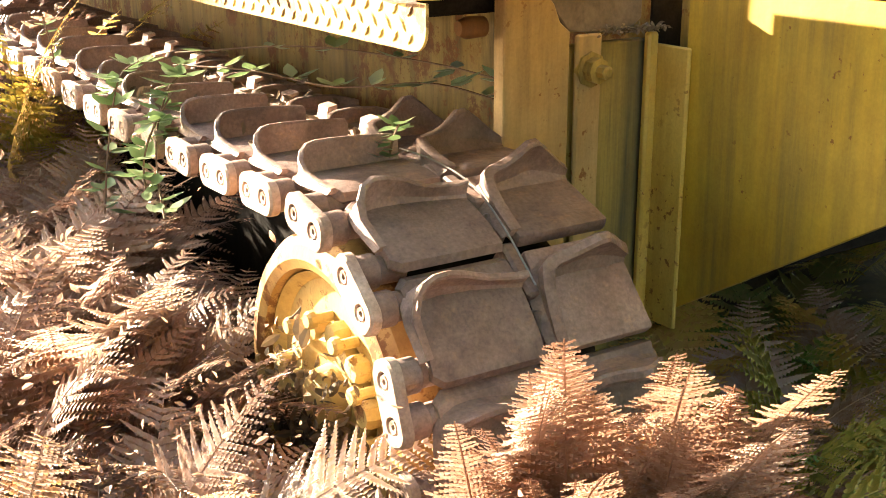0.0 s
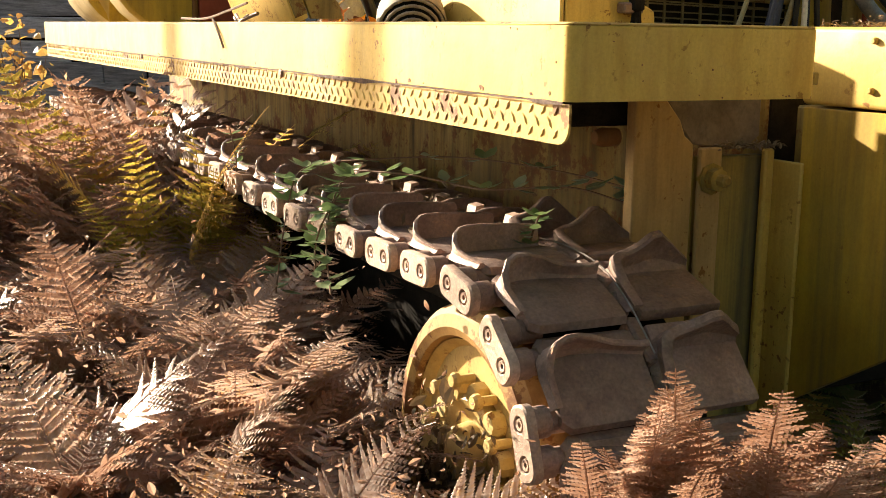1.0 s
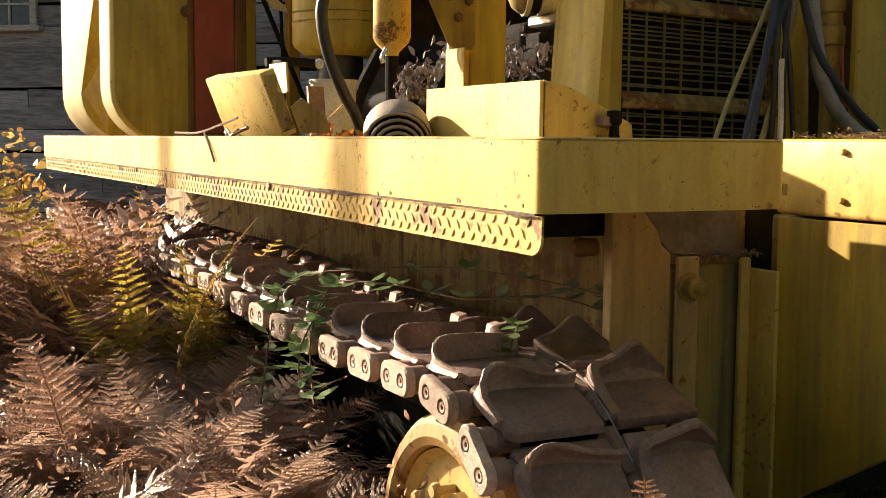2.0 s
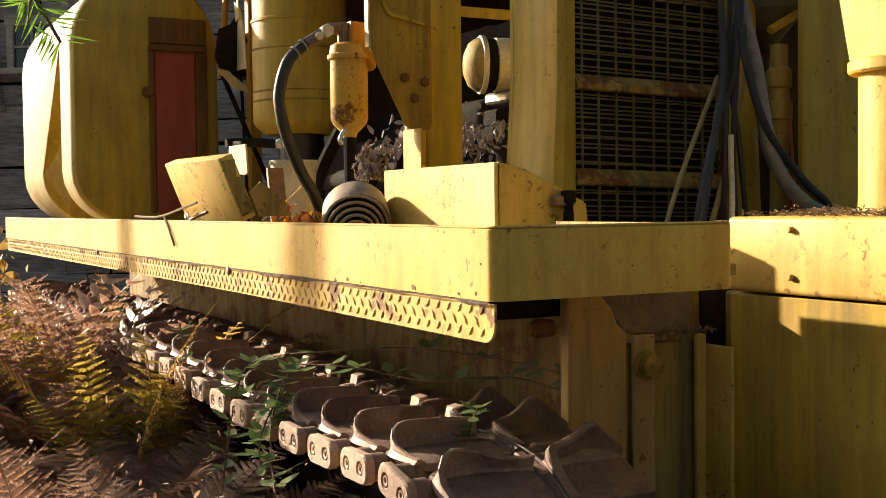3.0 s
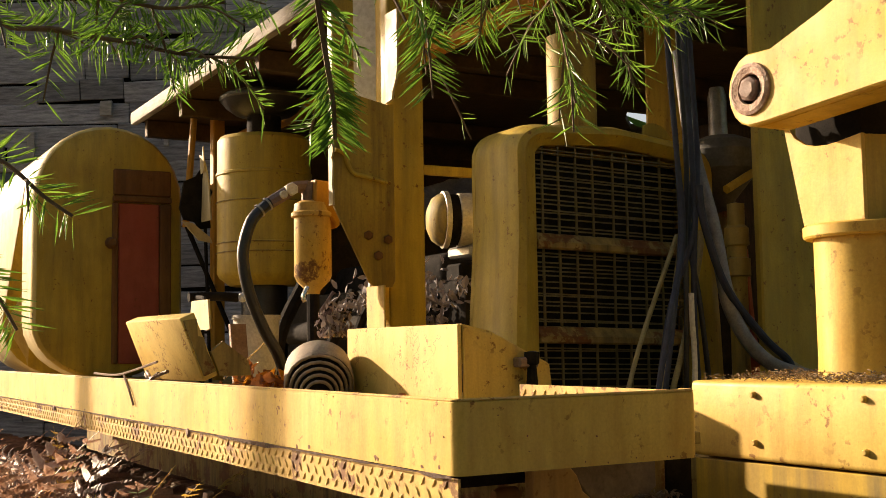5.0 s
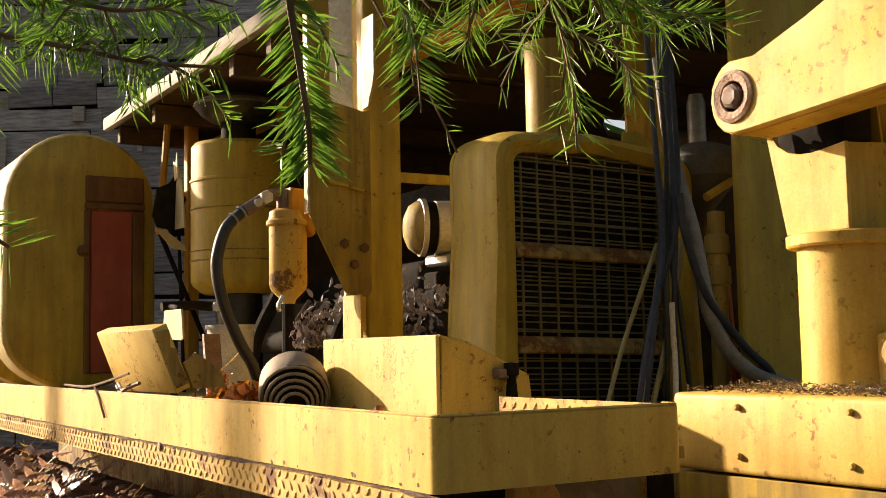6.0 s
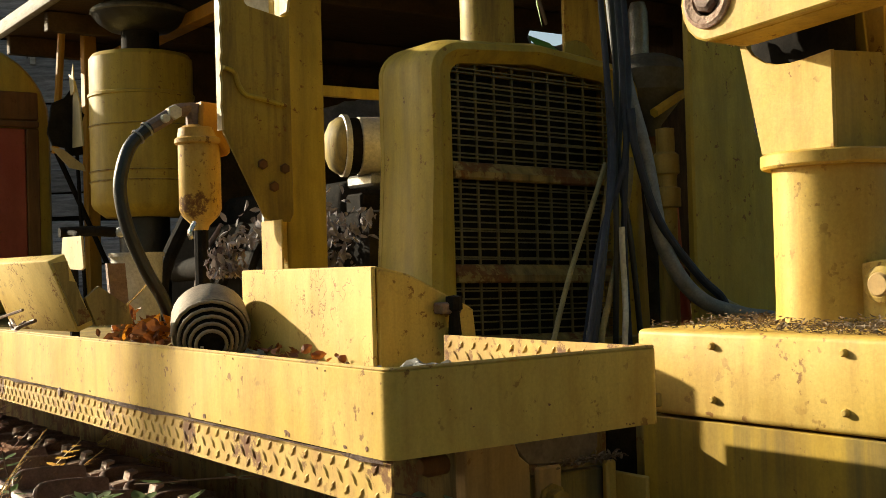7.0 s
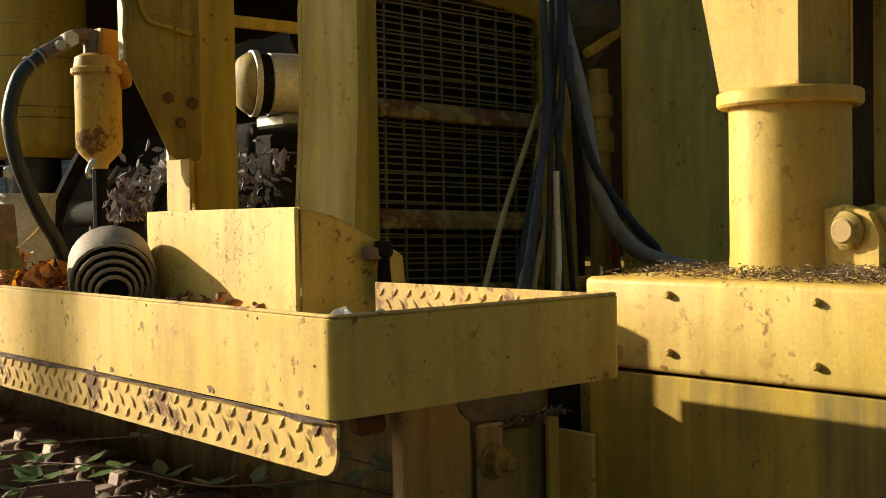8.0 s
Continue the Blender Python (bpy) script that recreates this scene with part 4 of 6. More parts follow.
part("drum", lathe([(0, 1.622), (0.18, 1.622), (0.234, 1.664), (0.246, 1.688), (0.246, 1.784), (0.2496, 1.786), (0.2496, 1.793), (0.246, 1.796), (0.246, 1.832), (0.2496, 1.834), (0.2496, 1.841), (0.246, 1.844),
                    (0.246, 2.048), (0.2496, 2.05), (0.2496, 2.057), (0.246, 2.06), (0.246, 2.192), (0.252, 2.194), (0.252, 2.206), (0.2436, 2.21), (0.2436, 2.378), (0.228, 2.398), (0, 2.405)], (CX, CY, 0), "z", 48), OLD_YELLOW, cleaner)
for z in (1.790, 1.838, 2.053, 2.2):
    part("band", lathe([(0.246, -0.003), (0.2515, -0.002), (0.2515, 0.002), (0.246, 0.003)], (CX, CY, z), "z", 40), DIRTY_SHADED, cleaner, "dark seam band")
part("cap_crown", lathe([(0.228, 2.594), (0.233, 2.602), (0.230, 2.616), (0.212, 2.630), (0.144, 2.652), (0.06, 2.664), (0, 2.666)], (CX, CY, 0), "z", 36), plain("dusty_cap", (0.055, 0.05, 0.036), (0.14, 0.125, 0.085), 14, 0.7), cleaner, "dusty crown of the rain cap")
part("neck", lathe([(0.09, 2.396), (0.09, 2.56), (0, 2.56)], (CX, CY, 0), "z", 24), DARK, cleaner)
part("rain_cap", lathe([(0.084, 2.515), (0.15, 2.527), (0.20, 2.562), (0.226, 2.596), (0.214, 2.606), (0, 2.607)], (CX, CY, 0), "z", 36), RUBBER, cleaner, "black mushroom rain cap")
part("outlet", lathe([(0.12, 1.12), (0.12, 1.628), (0, 1.628)], (CX, CY, 0), "z", 20), RUBBER, cleaner)

bowl = thing("filter_bowl", "chipped yellow filter bowl with an orange cap", "filter")
BX, BY = 0.572, 1.93
part("bowl", lathe([(0, 1.478), (0.022, 1.478), (0.026, 1.492), (0.056, 1.522), (0.064, 1.54), (0.064, 1.75), (0, 1.75)], (BX, BY, 0), "z", 28), CHIPPED, bowl)
part("cap", lathe([(0.066, 1.740), (0.074, 1.745), (0.074, 1.757), (0.066, 1.763), (0.062, 1.79), (0.045, 1.80), (0, 1.802)], (BX, BY, 0), "z", 24), CHIPPED, bowl)
part("mount", prism([(0.555, 1.785), (0.60, 1.76), (0.640, 1.705), (0.650, 1.715), (0.652, 1.862), (0.56, 1.868)], "y", 1.872, 1.965, 0.006), ORANGE, bowl, "orange mounting block")
part("elbow", tube([(0.555, 1.92, 1.79), (0.555, 1.92, 1.83), (0.56, 1.92, 1.862)], 0.026, 10, 3), RUST, bowl)
part("stem", lathe([(0.022, 1.118), (0.022, 1.48), (0, 1.48)], (BX, BY, 0), "z", 10), DARK, bowl)
part("drain_tap", tube([(0.53, 1.88, 1.50), (0.51, 1.87, 1.47), (0.515, 1.87, 1.45)], 0.008, 6, 3), CHROME, bowl)
hose = thing("bowl_hose", "curved black rubber hose with a rusty steel fitting", "hose")
part("hose", tube([(0.425, 1.92, 1.795), (0.385, 1.92, 1.765), (0.346, 1.918, 1.722), (0.320, 1.915, 1.65), (0.315, 1.915, 1.58), (0.338, 1.915, 1.475), (0.392, 1.92, 1.353), (0.445, 1.93, 1.268), (0.50, 1.95, 1.13)], 0.020, 12, 6), RUBBER, hose)
part("fitting", tube([(0.412, 1.92, 1.786), (0.47, 1.92, 1.822), (0.50, 1.92, 1.842), (0.555, 1.925, 1.850)], 0.022, 8, 3), RUST, hose, "rusty pipe elbow")
for x, z, r in ((0.482, 1.833, 0.023), (0.452, 1.813, 0.014)):
    part("hex_end", lathe([(0, -0.032), (r * 0.9, -0.032), (r, -0.029), (r, 0.0), (0, 0.0)], (x, 1.92, z), "y", 6 if r > 0.02 else 10), PALETIN, hose, "worn bright hexagon end")
for x, z in ((0.375, 1.757), (0.403, 1.781)):
    ring = part("clamp", lathe([(0.0225, -0.004), (0.0245, -0.003), (0.0245, 0.003), (0.0225, 0.004)], (0, 0, 0), "x", 14), STEEL, hose)
    ring.matrix_basis = Matrix.Translation((x, 1.92, z)) @ Matrix.Rotation(radians(-38), 4, "Y")

# ---------------------------------------------------------------- tank at the far end
tank = thing("fuel_tank", "rounded yellow fuel tank with a red panel", "tank")


def obround(x0, x1, z0, z1, inset, n=14):
    r = (x1 - x0) / 2
    cx, rr = (x0 + x1) / 2, (x1 - x0) / 2 - inset
    low = z0 + r * 0.8
    pts = [(cx + rr * math.cos(math.pi * i / n), z1 - r + rr * math.sin(math.pi * i / n)) for i in range(n + 1)]
    pts += [(cx - rr * math.cos(math.pi * i / n), low - rr * 0.8 * math.sin(math.pi * i / n)) for i in range(n + 1)]
    return pts


def loft(rings, axis="y"):
    bm = bmesh.new()
    rows = [[bm.verts.new((x, y, z)) for x, z in o] for o, y in rings]
    n = len(rows[0])
    for a, b in zip(rows, rows[1:]):
        for i in range(n):
            bm.faces.new((a[i], a[(i + 1) % n], b[(i + 1) % n], b[i]))
    bm.faces.new(rows[0])
    bm.faces.new(rows[-1])
    bmesh.ops.recalc_face_normals(bm, faces=bm.faces)
    return bm


TK = (0.205, 1.065, 1.13, 2.61)
part("face", loft([(obround(*TK, 0.06), 5.0), (obround(*TK, 0.022), 5.010), (obround(*TK, 0.004), 5.035), (obround(*TK, 0.0), 5.06)]), OLD_YELLOW, tank)
# Shells painted paler than the face, after the sun on their sides.
part("front_shell", loft([(obround(*TK, 0.0), 5.061), (obround(*TK, 0.0), 5.33), (obround(*TK, 0.02), 5.352), (obround(*TK, 0.10), 5.36)]), SUNLIT, tank, "tank shell in paler cream for its sunlit side")


def drawn_back(bm):
    """The second shell's near end touches the first one at the top and draws away below."""
    for v in bm.verts:
        if v.co.y < 6.0:
            u = min(1.0, max(0.0, (2.20 - v.co.z) / 0.55))
            v.co.y += 0.66 * u * u * (3 - 2 * u)
    return bm


part("rear_shell", drawn_back(loft([(obround(*TK, 0.004), 5.385), (obround(*TK, 0.0), 5.40), (obround(*TK, 0.0), 6.8), (obround(*TK, 0.03), 6.98), (obround(*TK, 0.12), 7.08)])), SUNLIT, tank, "tank shell in paler cream for its sunlit side")
# Duller yellow than the shell puts the gap's shade into the paint.
part("rear_face", drawn_back(loft([(obround(*TK, 0.09), 5.366), (obround(*TK, 0.04), 5.370), (obround(*TK, 0.006), 5.384)])), OLD_YELLOW, tank, "end of the second shell, duller yellow for its shade")
part("red_panel", boxed(0.677, 0.915, 4.985, 5.004, 1.22, 2.155, 0.006), RED, tank, "faded red panel")
part("panel_stile", boxed(0.918, 0.985, 4.980, 5.004, 1.22, 2.158, 0.006), UMBER, tank, "rust-brown panel frame")
part("panel_stile", boxed(0.640, 0.674, 4.980, 5.004, 1.22, 2.158, 0.006), UMBER, tank, "rust-brown panel frame")
part("panel_latch", lathe([(0, -0.03), (0.020, -0.036), (0.028, -0.02), (0.036, 0.01), (0, 0.01)], (0.634, 4.985, 1.92), "y", 9), UMBER, tank)
part("panel_header", boxed(0.645, 0.985, 4.984, 5.003, 2.20, 2.355, 0.008), UMBER, tank, "rusty brown header over the panel")
part("panel_lintel", boxed(0.642, 0.985, 4.972, 5.003, 2.162, 2.197, 0.006), UMBER, tank, "rusty brown header over the panel")

# ---------------------------------------------------------------- on the deck
toolbox = thing("step_box", "sunlit yellow sheet metal wedge box, scratched", "box")
part("front_sheet", boxed(0.500, 0.512, 0.835, 1.505, 1.118, 1.350, 0.003), SCRATCHED, toolbox, "scratched yellow sheet")
part("end_sheet", prism([(0.513, 1.118), (0.513, 1.345), (0.60, 1.325), (0.778, 1.241), (0.785, 1.18), (0.785, 1.118)], "y", 0.826, 0.838, 0.002), YELLOW, toolbox)
part("end_sheet", prism([(0.513, 1.118), (0.513, 1.345), (0.60, 1.325), (0.778, 1.241), (0.785, 1.118)], "y", 1.495, 1.505, 0.002), YELLOW, toolbox)
part("top_sheet", prism([(0.513, 1.351), (0.60, 1.331), (0.78, 1.246), (0.78, 1.240), (0.60, 1.325), (0.513, 1.345)], "y", 0.839, 1.494), YELLOW, toolbox)
part("latch", boxed(0.66, 0.72, 0.79, 0.826, 1.235, 1.262, 0.004), RUST, toolbox)
part("latch_pin", lathe([(0, 1.15), (0.014, 1.15), (0.016, 1.19), (0.012, 1.24), (0.02, 1.245), (0.02, 1.275), (0, 1.278)], (0.70, 0.795, 0), "z", 8), DARK, toolbox)

lid = thing("tilted_box", "sunlit yellow steel box leaning out over the deck edge", "box")
lid.matrix_world = Matrix.Translation((0.095, 1.66, 1.204)) @ Matrix.Rotation(radians(5.5), 4, "Z") @ Matrix.Rotation(radians(-22), 4, "Y")
part("box", boxed(0.0, 0.050, 0.0, 0.46, -0.006, 0.200, 0.005, 2), SCRATCHED, lid)
part("end_cap", prism([(0.006, 0.01), (0.046, 0.01), (0.040, 0.08), (0.046, 0.12), (0.030, 0.13), (0.046, 0.18), (0.006, 0.19)], "y", -0.010, -0.001), DIRTY_SHADED, lid)
part("flap", prism([(0.052, -0.01), (0.15, -0.05), (0.155, 0.0), (0.10, 0.085), (0.052, 0.07)], "y", -0.008, 0.004, 0.001), DIRTY_SHADED, lid, "bent dirty flap")
part("hook", tube([(-0.012, 0.42, 0.02), (-0.03, 0.36, 0.006), (-0.028, 0.30, 0.02), (-0.02, 0.20, 0.035)], 0.006, 6, 4), RUST, lid)
part("hook", tube([(-0.012, 0.40, 0.03), (-0.03, 0.33, 0.016), (-0.024, 0.27, 0.03)], 0.0055, 6, 4), RUST, lid)

coil = thing("coil_spring", "dusty coiled spring lying on the deck", "spring")
coil.matrix_world = Matrix.Translation((0.37, 1.42, 1.176)) @ Matrix.Scale(0.93, 4) @ look((0, 0, 0), (-0.34, -0.86, -0.36)).to_3x3().to_4x4()
pts = []
for i in range(5 * 20 + 1):
    a = math.tau * i / 20
    u = i / (5 * 20)
    rr = 0.106 - 0.076 * u ** 1.05
    pts.append((rr * math.cos(a), rr * math.sin(a), 0.03 - 0.085 * u ** 0.8))
part("wire", tube(pts, 0.0054, 8, 1), plain("dusty_spring", (0.24, 0.18, 0.13), (0.40, 0.32, 0.24), 20, 0.7, 0.1), coil)
part("drum", lathe([(0.096, 0.040), (0.108, 0.026), (0.113, 0.04), (0.110, 0.14), (0, 0.14)], (0, 0, 0), "z", 28), plain("dusty_drum", (0.24, 0.18, 0.13), (0.40, 0.32, 0.24), 20, 0.7, 0.1), coil)
part("core", lathe([(0, -0.040), (0.020, -0.040), (0.094, 0.034), (0.096, 0.06), (0, 0.06)], (0, 0, 0), "z", 16), DARK, coil)

bucket = thing("bucket", "dirty white plastic bucket on the deck", "bucket")
part("pail", lathe([(0, 1.119), (0.075, 1.119), (0.09, 1.41), (0.096, 1.41), (0.096, 1.425), (0.084, 1.425), (0.07, 1.13), (0, 1.13)], (0.60, 2.55, 0), "z", 24), WHITE, bucket)

tin = thing("exhaust_canister", "bright tin canister strapped to the engine", "canister")
# Dome paint is darkened to look shaded beside the lit clamp ring.
part("dome", lathe([(0, -0.062), (0.05, -0.056), (0.088, -0.038), (0.106, -0.012), (0.110, 0.0), (0, 0)], (1.330, 2.36, 1.81), "x", 28), DARK_STREAKED, tin, "grimy domed end, darkened for shade")
part("strap", lathe([(0.110, 0.0), (0.118, 0.002), (0.118, 0.022), (0.110, 0.024), (0.10, 0.012), (0.110, 0.0)], (1.331, 2.36, 1.81), "x", 28), PALETIN, tin, "pale clamp ring")
part("band", lathe([(0.106, 0.025), (0.106, 0.062), (0, 0.062)], (1.331, 2.36, 1.81), "x", 28), DARK, tin)
part("shell", lathe([(0.104, 0.0), (0.110, 0.004), (0.110, 0.22), (0, 0.225)], (1.394, 2.36, 1.81), "x", 28), PALETIN, tin, "whitish tin shell")
tin_turn = Matrix.Translation((1.33, 2.36, 0)) @ Matrix.Rotation(radians(-18), 4, "Z") @ Matrix.Translation((-1.33, -2.36, 0))
for q in tin.children:
    q.matrix_basis = tin_turn
part("saddle", boxed(1.40, 1.58, 2.25, 2.44, 1.655, 1.702, 0.01), STEEL, tin)
part("stand", boxed(1.38, 1.56, 2.30, 2.42, 1.118, 1.63, 0.01), DARK, tin)

engine = thing("engine_block", "engine kept near black for shade, with pipes and litter", "engine")
# The engine's shade is put into the near-black colour of its parts.
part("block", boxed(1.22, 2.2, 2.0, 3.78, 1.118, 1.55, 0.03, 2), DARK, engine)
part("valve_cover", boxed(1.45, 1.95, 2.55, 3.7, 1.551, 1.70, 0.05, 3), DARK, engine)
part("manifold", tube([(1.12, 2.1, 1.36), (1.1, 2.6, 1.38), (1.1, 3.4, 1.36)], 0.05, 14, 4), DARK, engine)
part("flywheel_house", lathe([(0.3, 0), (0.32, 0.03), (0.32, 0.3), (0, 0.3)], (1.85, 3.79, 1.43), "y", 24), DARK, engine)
for k in range(7):
    x, y = RND.uniform(0.85, 1.2), RND.uniform(2.1, 4.2)
    part("pipe", tube([(x, y, 1.12), (x + 0.02, y, 1.25 + RND.random() * 0.2), (x + 0.15, y + 0.05, 1.45 + RND.random() * 0.15)], RND.uniform(0.012, 0.035), 8, 4), RND.choice((DARK, DARK, DARK, RUST)), engine)

# ---------------------------------------------------------------- hoses and clutter round the radiator
def hose_thing(label, material, r, pts, segs=10):
    t = thing("hose", label, "hose", "hoses beside the radiator")
    part("tube", tube(pts, r, segs, 6), material, t)
    return t


for dx, dy, mat_, lab, foot in ((0.0, 0.0, BLUE_RUBBER, "dusty blue hose hanging from the mast", (1.10, 0.78, 1.12)), (0.03, 0.03, BLUE_RUBBER, "dusty blue hose hanging from the mast", (1.19, 0.86, 1.07)),
                                (0.055, -0.01, BLUE_RUBBER, "dusty blue hose hanging from the mast", (1.235, 0.95, 1.06)), (0.08, 0.04, RUBBER, "black hose hanging from the mast", (1.36, 0.95, 1.05)),
                                (0.10, 0.01, BLUE_RUBBER, "dusty blue hose hanging from the mast", (1.42, 0.95, 1.05)), (0.12, 0.05, RUBBER, "black hose hanging from the mast", (1.47, 0.95, 1.05))):
    top = Vector((1.285 + dx, 0.90 + dy, 2.62))
    f = Vector(foot)
    hose_thing(lab, mat_, 0.0085, [top, (1.29 + dx, 0.90 + dy, 2.2), (1.305 + dx * 0.9, 0.89 + dy, 1.85), (1.315 + dx * 0.55, 0.885 + dy, 1.62), (0.5 * (1.33 + f.x), 0.5 * (0.88 + f.y), 1.40), f])
for r, run in ((0.0085, [(1.40, 0.965, 1.74), (1.38, 0.96, 1.656), (1.32, 0.95, 1.395), (1.248, 0.93, 1.156), (1.235, 0.92, 1.10)]), (0.0075, [(1.36, 0.965, 1.62), (1.326, 0.96, 1.556), (1.205, 0.95, 1.321), (1.125, 0.93, 1.157), (1.10, 0.92, 1.10)]),
               (0.009, [(1.47, 0.975, 1.64), (1.449, 0.97, 1.537), (1.359, 0.95, 1.286), (1.297, 0.93, 1.16), (1.28, 0.92, 1.10)])):
    hose_thing("dusty tan pipe leaning beside the radiator", TAN_RUBBER, r, run)
# Only the sunlit stretch of this pipe is built, in pale tin.
hose_thing("sunlit pale bent steel pipe", PALETIN, 0.0085, [(1.352, 0.90, 1.44), (1.352, 0.90, 1.36), (1.356, 0.90, 1.28), (1.346, 0.89, 1.19), (1.325, 0.88, 1.08)])
hose_thing("thick grey hose curving to the deck", GREY_HOSE, 0.022, [(1.40, 0.97, 2.2), (1.42, 0.95, 1.9), (1.455, 0.91, 1.66), (1.47, 0.89, 1.50), (1.485, 0.88, 1.40), (1.535, 0.86, 1.293), (1.615, 0.84, 1.222), (1.72, 0.80, 1.185), (1.80, 0.76, 1.17)], 14)
hose_thing("tan hose curving to the deck", TAN_RUBBER, 0.012, [(1.52, 0.93, 1.50), (1.535, 0.91, 1.42), (1.572, 0.87, 1.337), (1.66, 0.86, 1.25), (1.76, 0.84, 1.195), (1.84, 0.80, 1.18)], 12)
hose_thing("dusty blue hose crossing the pipes", BLUE_RUBBER, 0.012, [(1.36, 0.86, 1.76), (1.375, 0.86, 1.65), (1.455, 0.86, 1.458), (1.595, 0.85, 1.303), (1.68, 0.84, 1.234), (1.69, 0.83, 1.18), (1.69, 0.83, 1.10)], 10)

valve = thing("valve_stack", "dusty pipe valve with couplings beside the mast", "valve")
part("pipe", lathe([(0.030, 1.05), (0.030, 1.50), (0.042, 1.505), (0.042, 1.56), (0.032, 1.565), (0.032, 1.60), (0.040, 1.605), (0.040, 1.66), (0.028, 1.67), (0.028, 1.74), (0, 1.745)], (1.68, 1.04, 0), "z", 14), GRIMY, valve)
# Funnel steel is coloured dark grey to stand for its shade.
part("funnel", lathe([(0.028, 1.73), (0.04, 1.78), (0.125, 1.885), (0.13, 1.95), (0.11, 1.985), (0.06, 2.005), (0, 2.01)], (1.82, 1.24, 0), "z", 24), plain("dull_dark_steel", (0.05, 0.048, 0.044), (0.11, 0.105, 0.095), 12, 0.7), valve)
part("funnel_neck", tube([(1.82, 1.24, 1.75), (1.80, 1.20, 1.62), (1.74, 1.12, 1.55), (1.69, 1.06, 1.50)], 0.028, 10, 4), DIRTY_SHADED, valve)
part("brace", tube([(1.72, 1.12, 1.80), (1.98, 1.14, 1.93)], 0.016, 6, 1), OLD_YELLOW, valve)
part("red_pipe", tube([(1.78, 1.12, 1.6), (1.78, 1.10, 1.35), (1.80, 1.08, 1.1)], 0.020, 10, 4), RED, valve)

stack = thing("exhaust_pipe", "upright dull steel exhaust pipe", "pipe")
part("pipe", lathe([(0.036, 1.60), (0.036, 2.235), (0.026, 2.27), (0, 2.275)], (2.10, 1.55, 0), "z", 16), STEEL, stack)
part("lagging", lathe([(0.05, 1.0), (0.05, 2.06), (0.038, 2.07), (0.037, 2.07)], (2.10, 1.55, 0), "z", 16), DARK, stack)

prop = thing("roof_prop", "dark brown flat post behind the radiator", "post")
board = part("board", boxed(0.0, 0.16, 0.0, 0.05, 1.05, 2.70, 0.006), STAINED_SHADED, prop)
board.matrix_basis = Matrix.Translation((1.90, 1.73, 0)) @ Matrix.Rotation(radians(-38), 4, "Z")

panel = thing("sheet_panel", "grey sheet metal panel behind the post", "panel")
sheet = part("sheet", boxed(-0.11, 0.13, 0.0, 0.008, 2.05, 2.66, 0.002), PALESHEET, panel)
sheet.matrix_basis = Matrix.Translation((0.79, 1.99, 0)) @ Matrix.Rotation(radians(-38), 4, "Z")
part("sheet_leg", boxed(0.84, 0.86, 2.032, 2.05, 1.118, 2.6, 0.002), STEEL, panel)

tarp = thing("tarpaulin", "grey-blue tarpaulin bunched over a frame behind the post", "tarpaulin")
bm = bmesh.new()
fold = [[bm.verts.new((1.50 + 0.06 * i, 3.02 + 0.05 * noise.noise(Vector((i * 0.6, j * 0.5, 2))) + 0.03 * j, 1.84 + 0.035 * j * (0.55 + 0.055 * i) + 0.02 * noise.noise(Vector((i * 0.8, j, 5))))) for j in range(10)] for i in range(11)]
for i in range(10):
    for j in range(9):
        bm.faces.new((fold[i][j], fold[i + 1][j], fold[i + 1][j + 1], fold[i][j + 1]))
bmesh.ops.solidify(bm, geom=list(bm.faces), thickness=0.006)
part("cover", bm, TARP, tarp, "", 60)
for x in (1.55, 2.05):
    part("frame_leg", boxed(x, x + 0.04, 3.10, 3.14, 1.55, 2.0, 0.004), DARK, tarp)


def crumpled(name, label, category, material, at, size, seed):
    """A torn, creased sheet lying loose."""
    r = random.Random(seed)
    bm = bmesh.new()
    n = 7
    g = [[bm.verts.new((at[0] + (i / n - 0.5) * size[0] + r.gauss(0, size[0] * 0.05), at[1] + (j / n - 0.5) * size[1] + r.gauss(0, size[1] * 0.05),
                        at[2] + size[2] * (0.5 + 0.5 * noise.noise(Vector((i * 0.7 + seed, j * 0.7, 0)))) * (0.3 + 0.7 * math.sin(math.pi * i / n)) + abs(r.gauss(0, size[2] * 0.12))))
          for j in range(n + 1)] for i in range(n + 1)]
    for i in range(n):
        for j in range(n):
            if (i in (0, n - 1) or j in (0, n - 1)) and r.random() < 0.25:
                continue
            bm.faces.new((g[i][j], g[i + 1][j], g[i + 1][j + 1], g[i][j + 1]))
    loose = [v for v in bm.verts if not v.link_faces]
    for v in loose:
        bm.verts.remove(v)
    bmesh.ops.solidify(bm, geom=list(bm.faces), thickness=0.002)
    ob = part(name, bm, material, None, "", 0)
    tagged(ob, label, category)


crumpled("torn_paper", "crumpled off-white paper in the deck corner", "paper", WHITE, (0.49, 0.60, 1.121), (0.10, 0.13, 0.038), 3)
crumpled("plastic_scrap", "pale crumpled plastic scrap on the deck", "scrap", WHITE, (0.43, 1.30, 1.121), (0.07, 0.09, 0.035), 5)
# small yellow and pale scraps on the deck
scrap = thing("bracket_scrap", "pale yellow plate on a dark pipe stand", "bracket")
part("plate", prism([(2.50, 1.375), (2.53, 1.368), (2.74, 1.378), (2.735, 1.44), (2.72, 1.487), (2.52, 1.485)], "x", 0.394, 0.402, 0.001), SUNLIT, scrap, "sunlit pale plate")
part("arm", tube([(0.402, 2.66, 1.46), (0.47, 2.8, 1.50), (0.50, 3.0, 1.515)], 0.010, 8, 3), DARK, scrap)
part("cross_pipe", tube([(0.47, 3.0, 1.515), (0.60, 3.0, 1.520), (0.685, 3.0, 1.515)], 0.020, 10, 2), DARK, scrap)
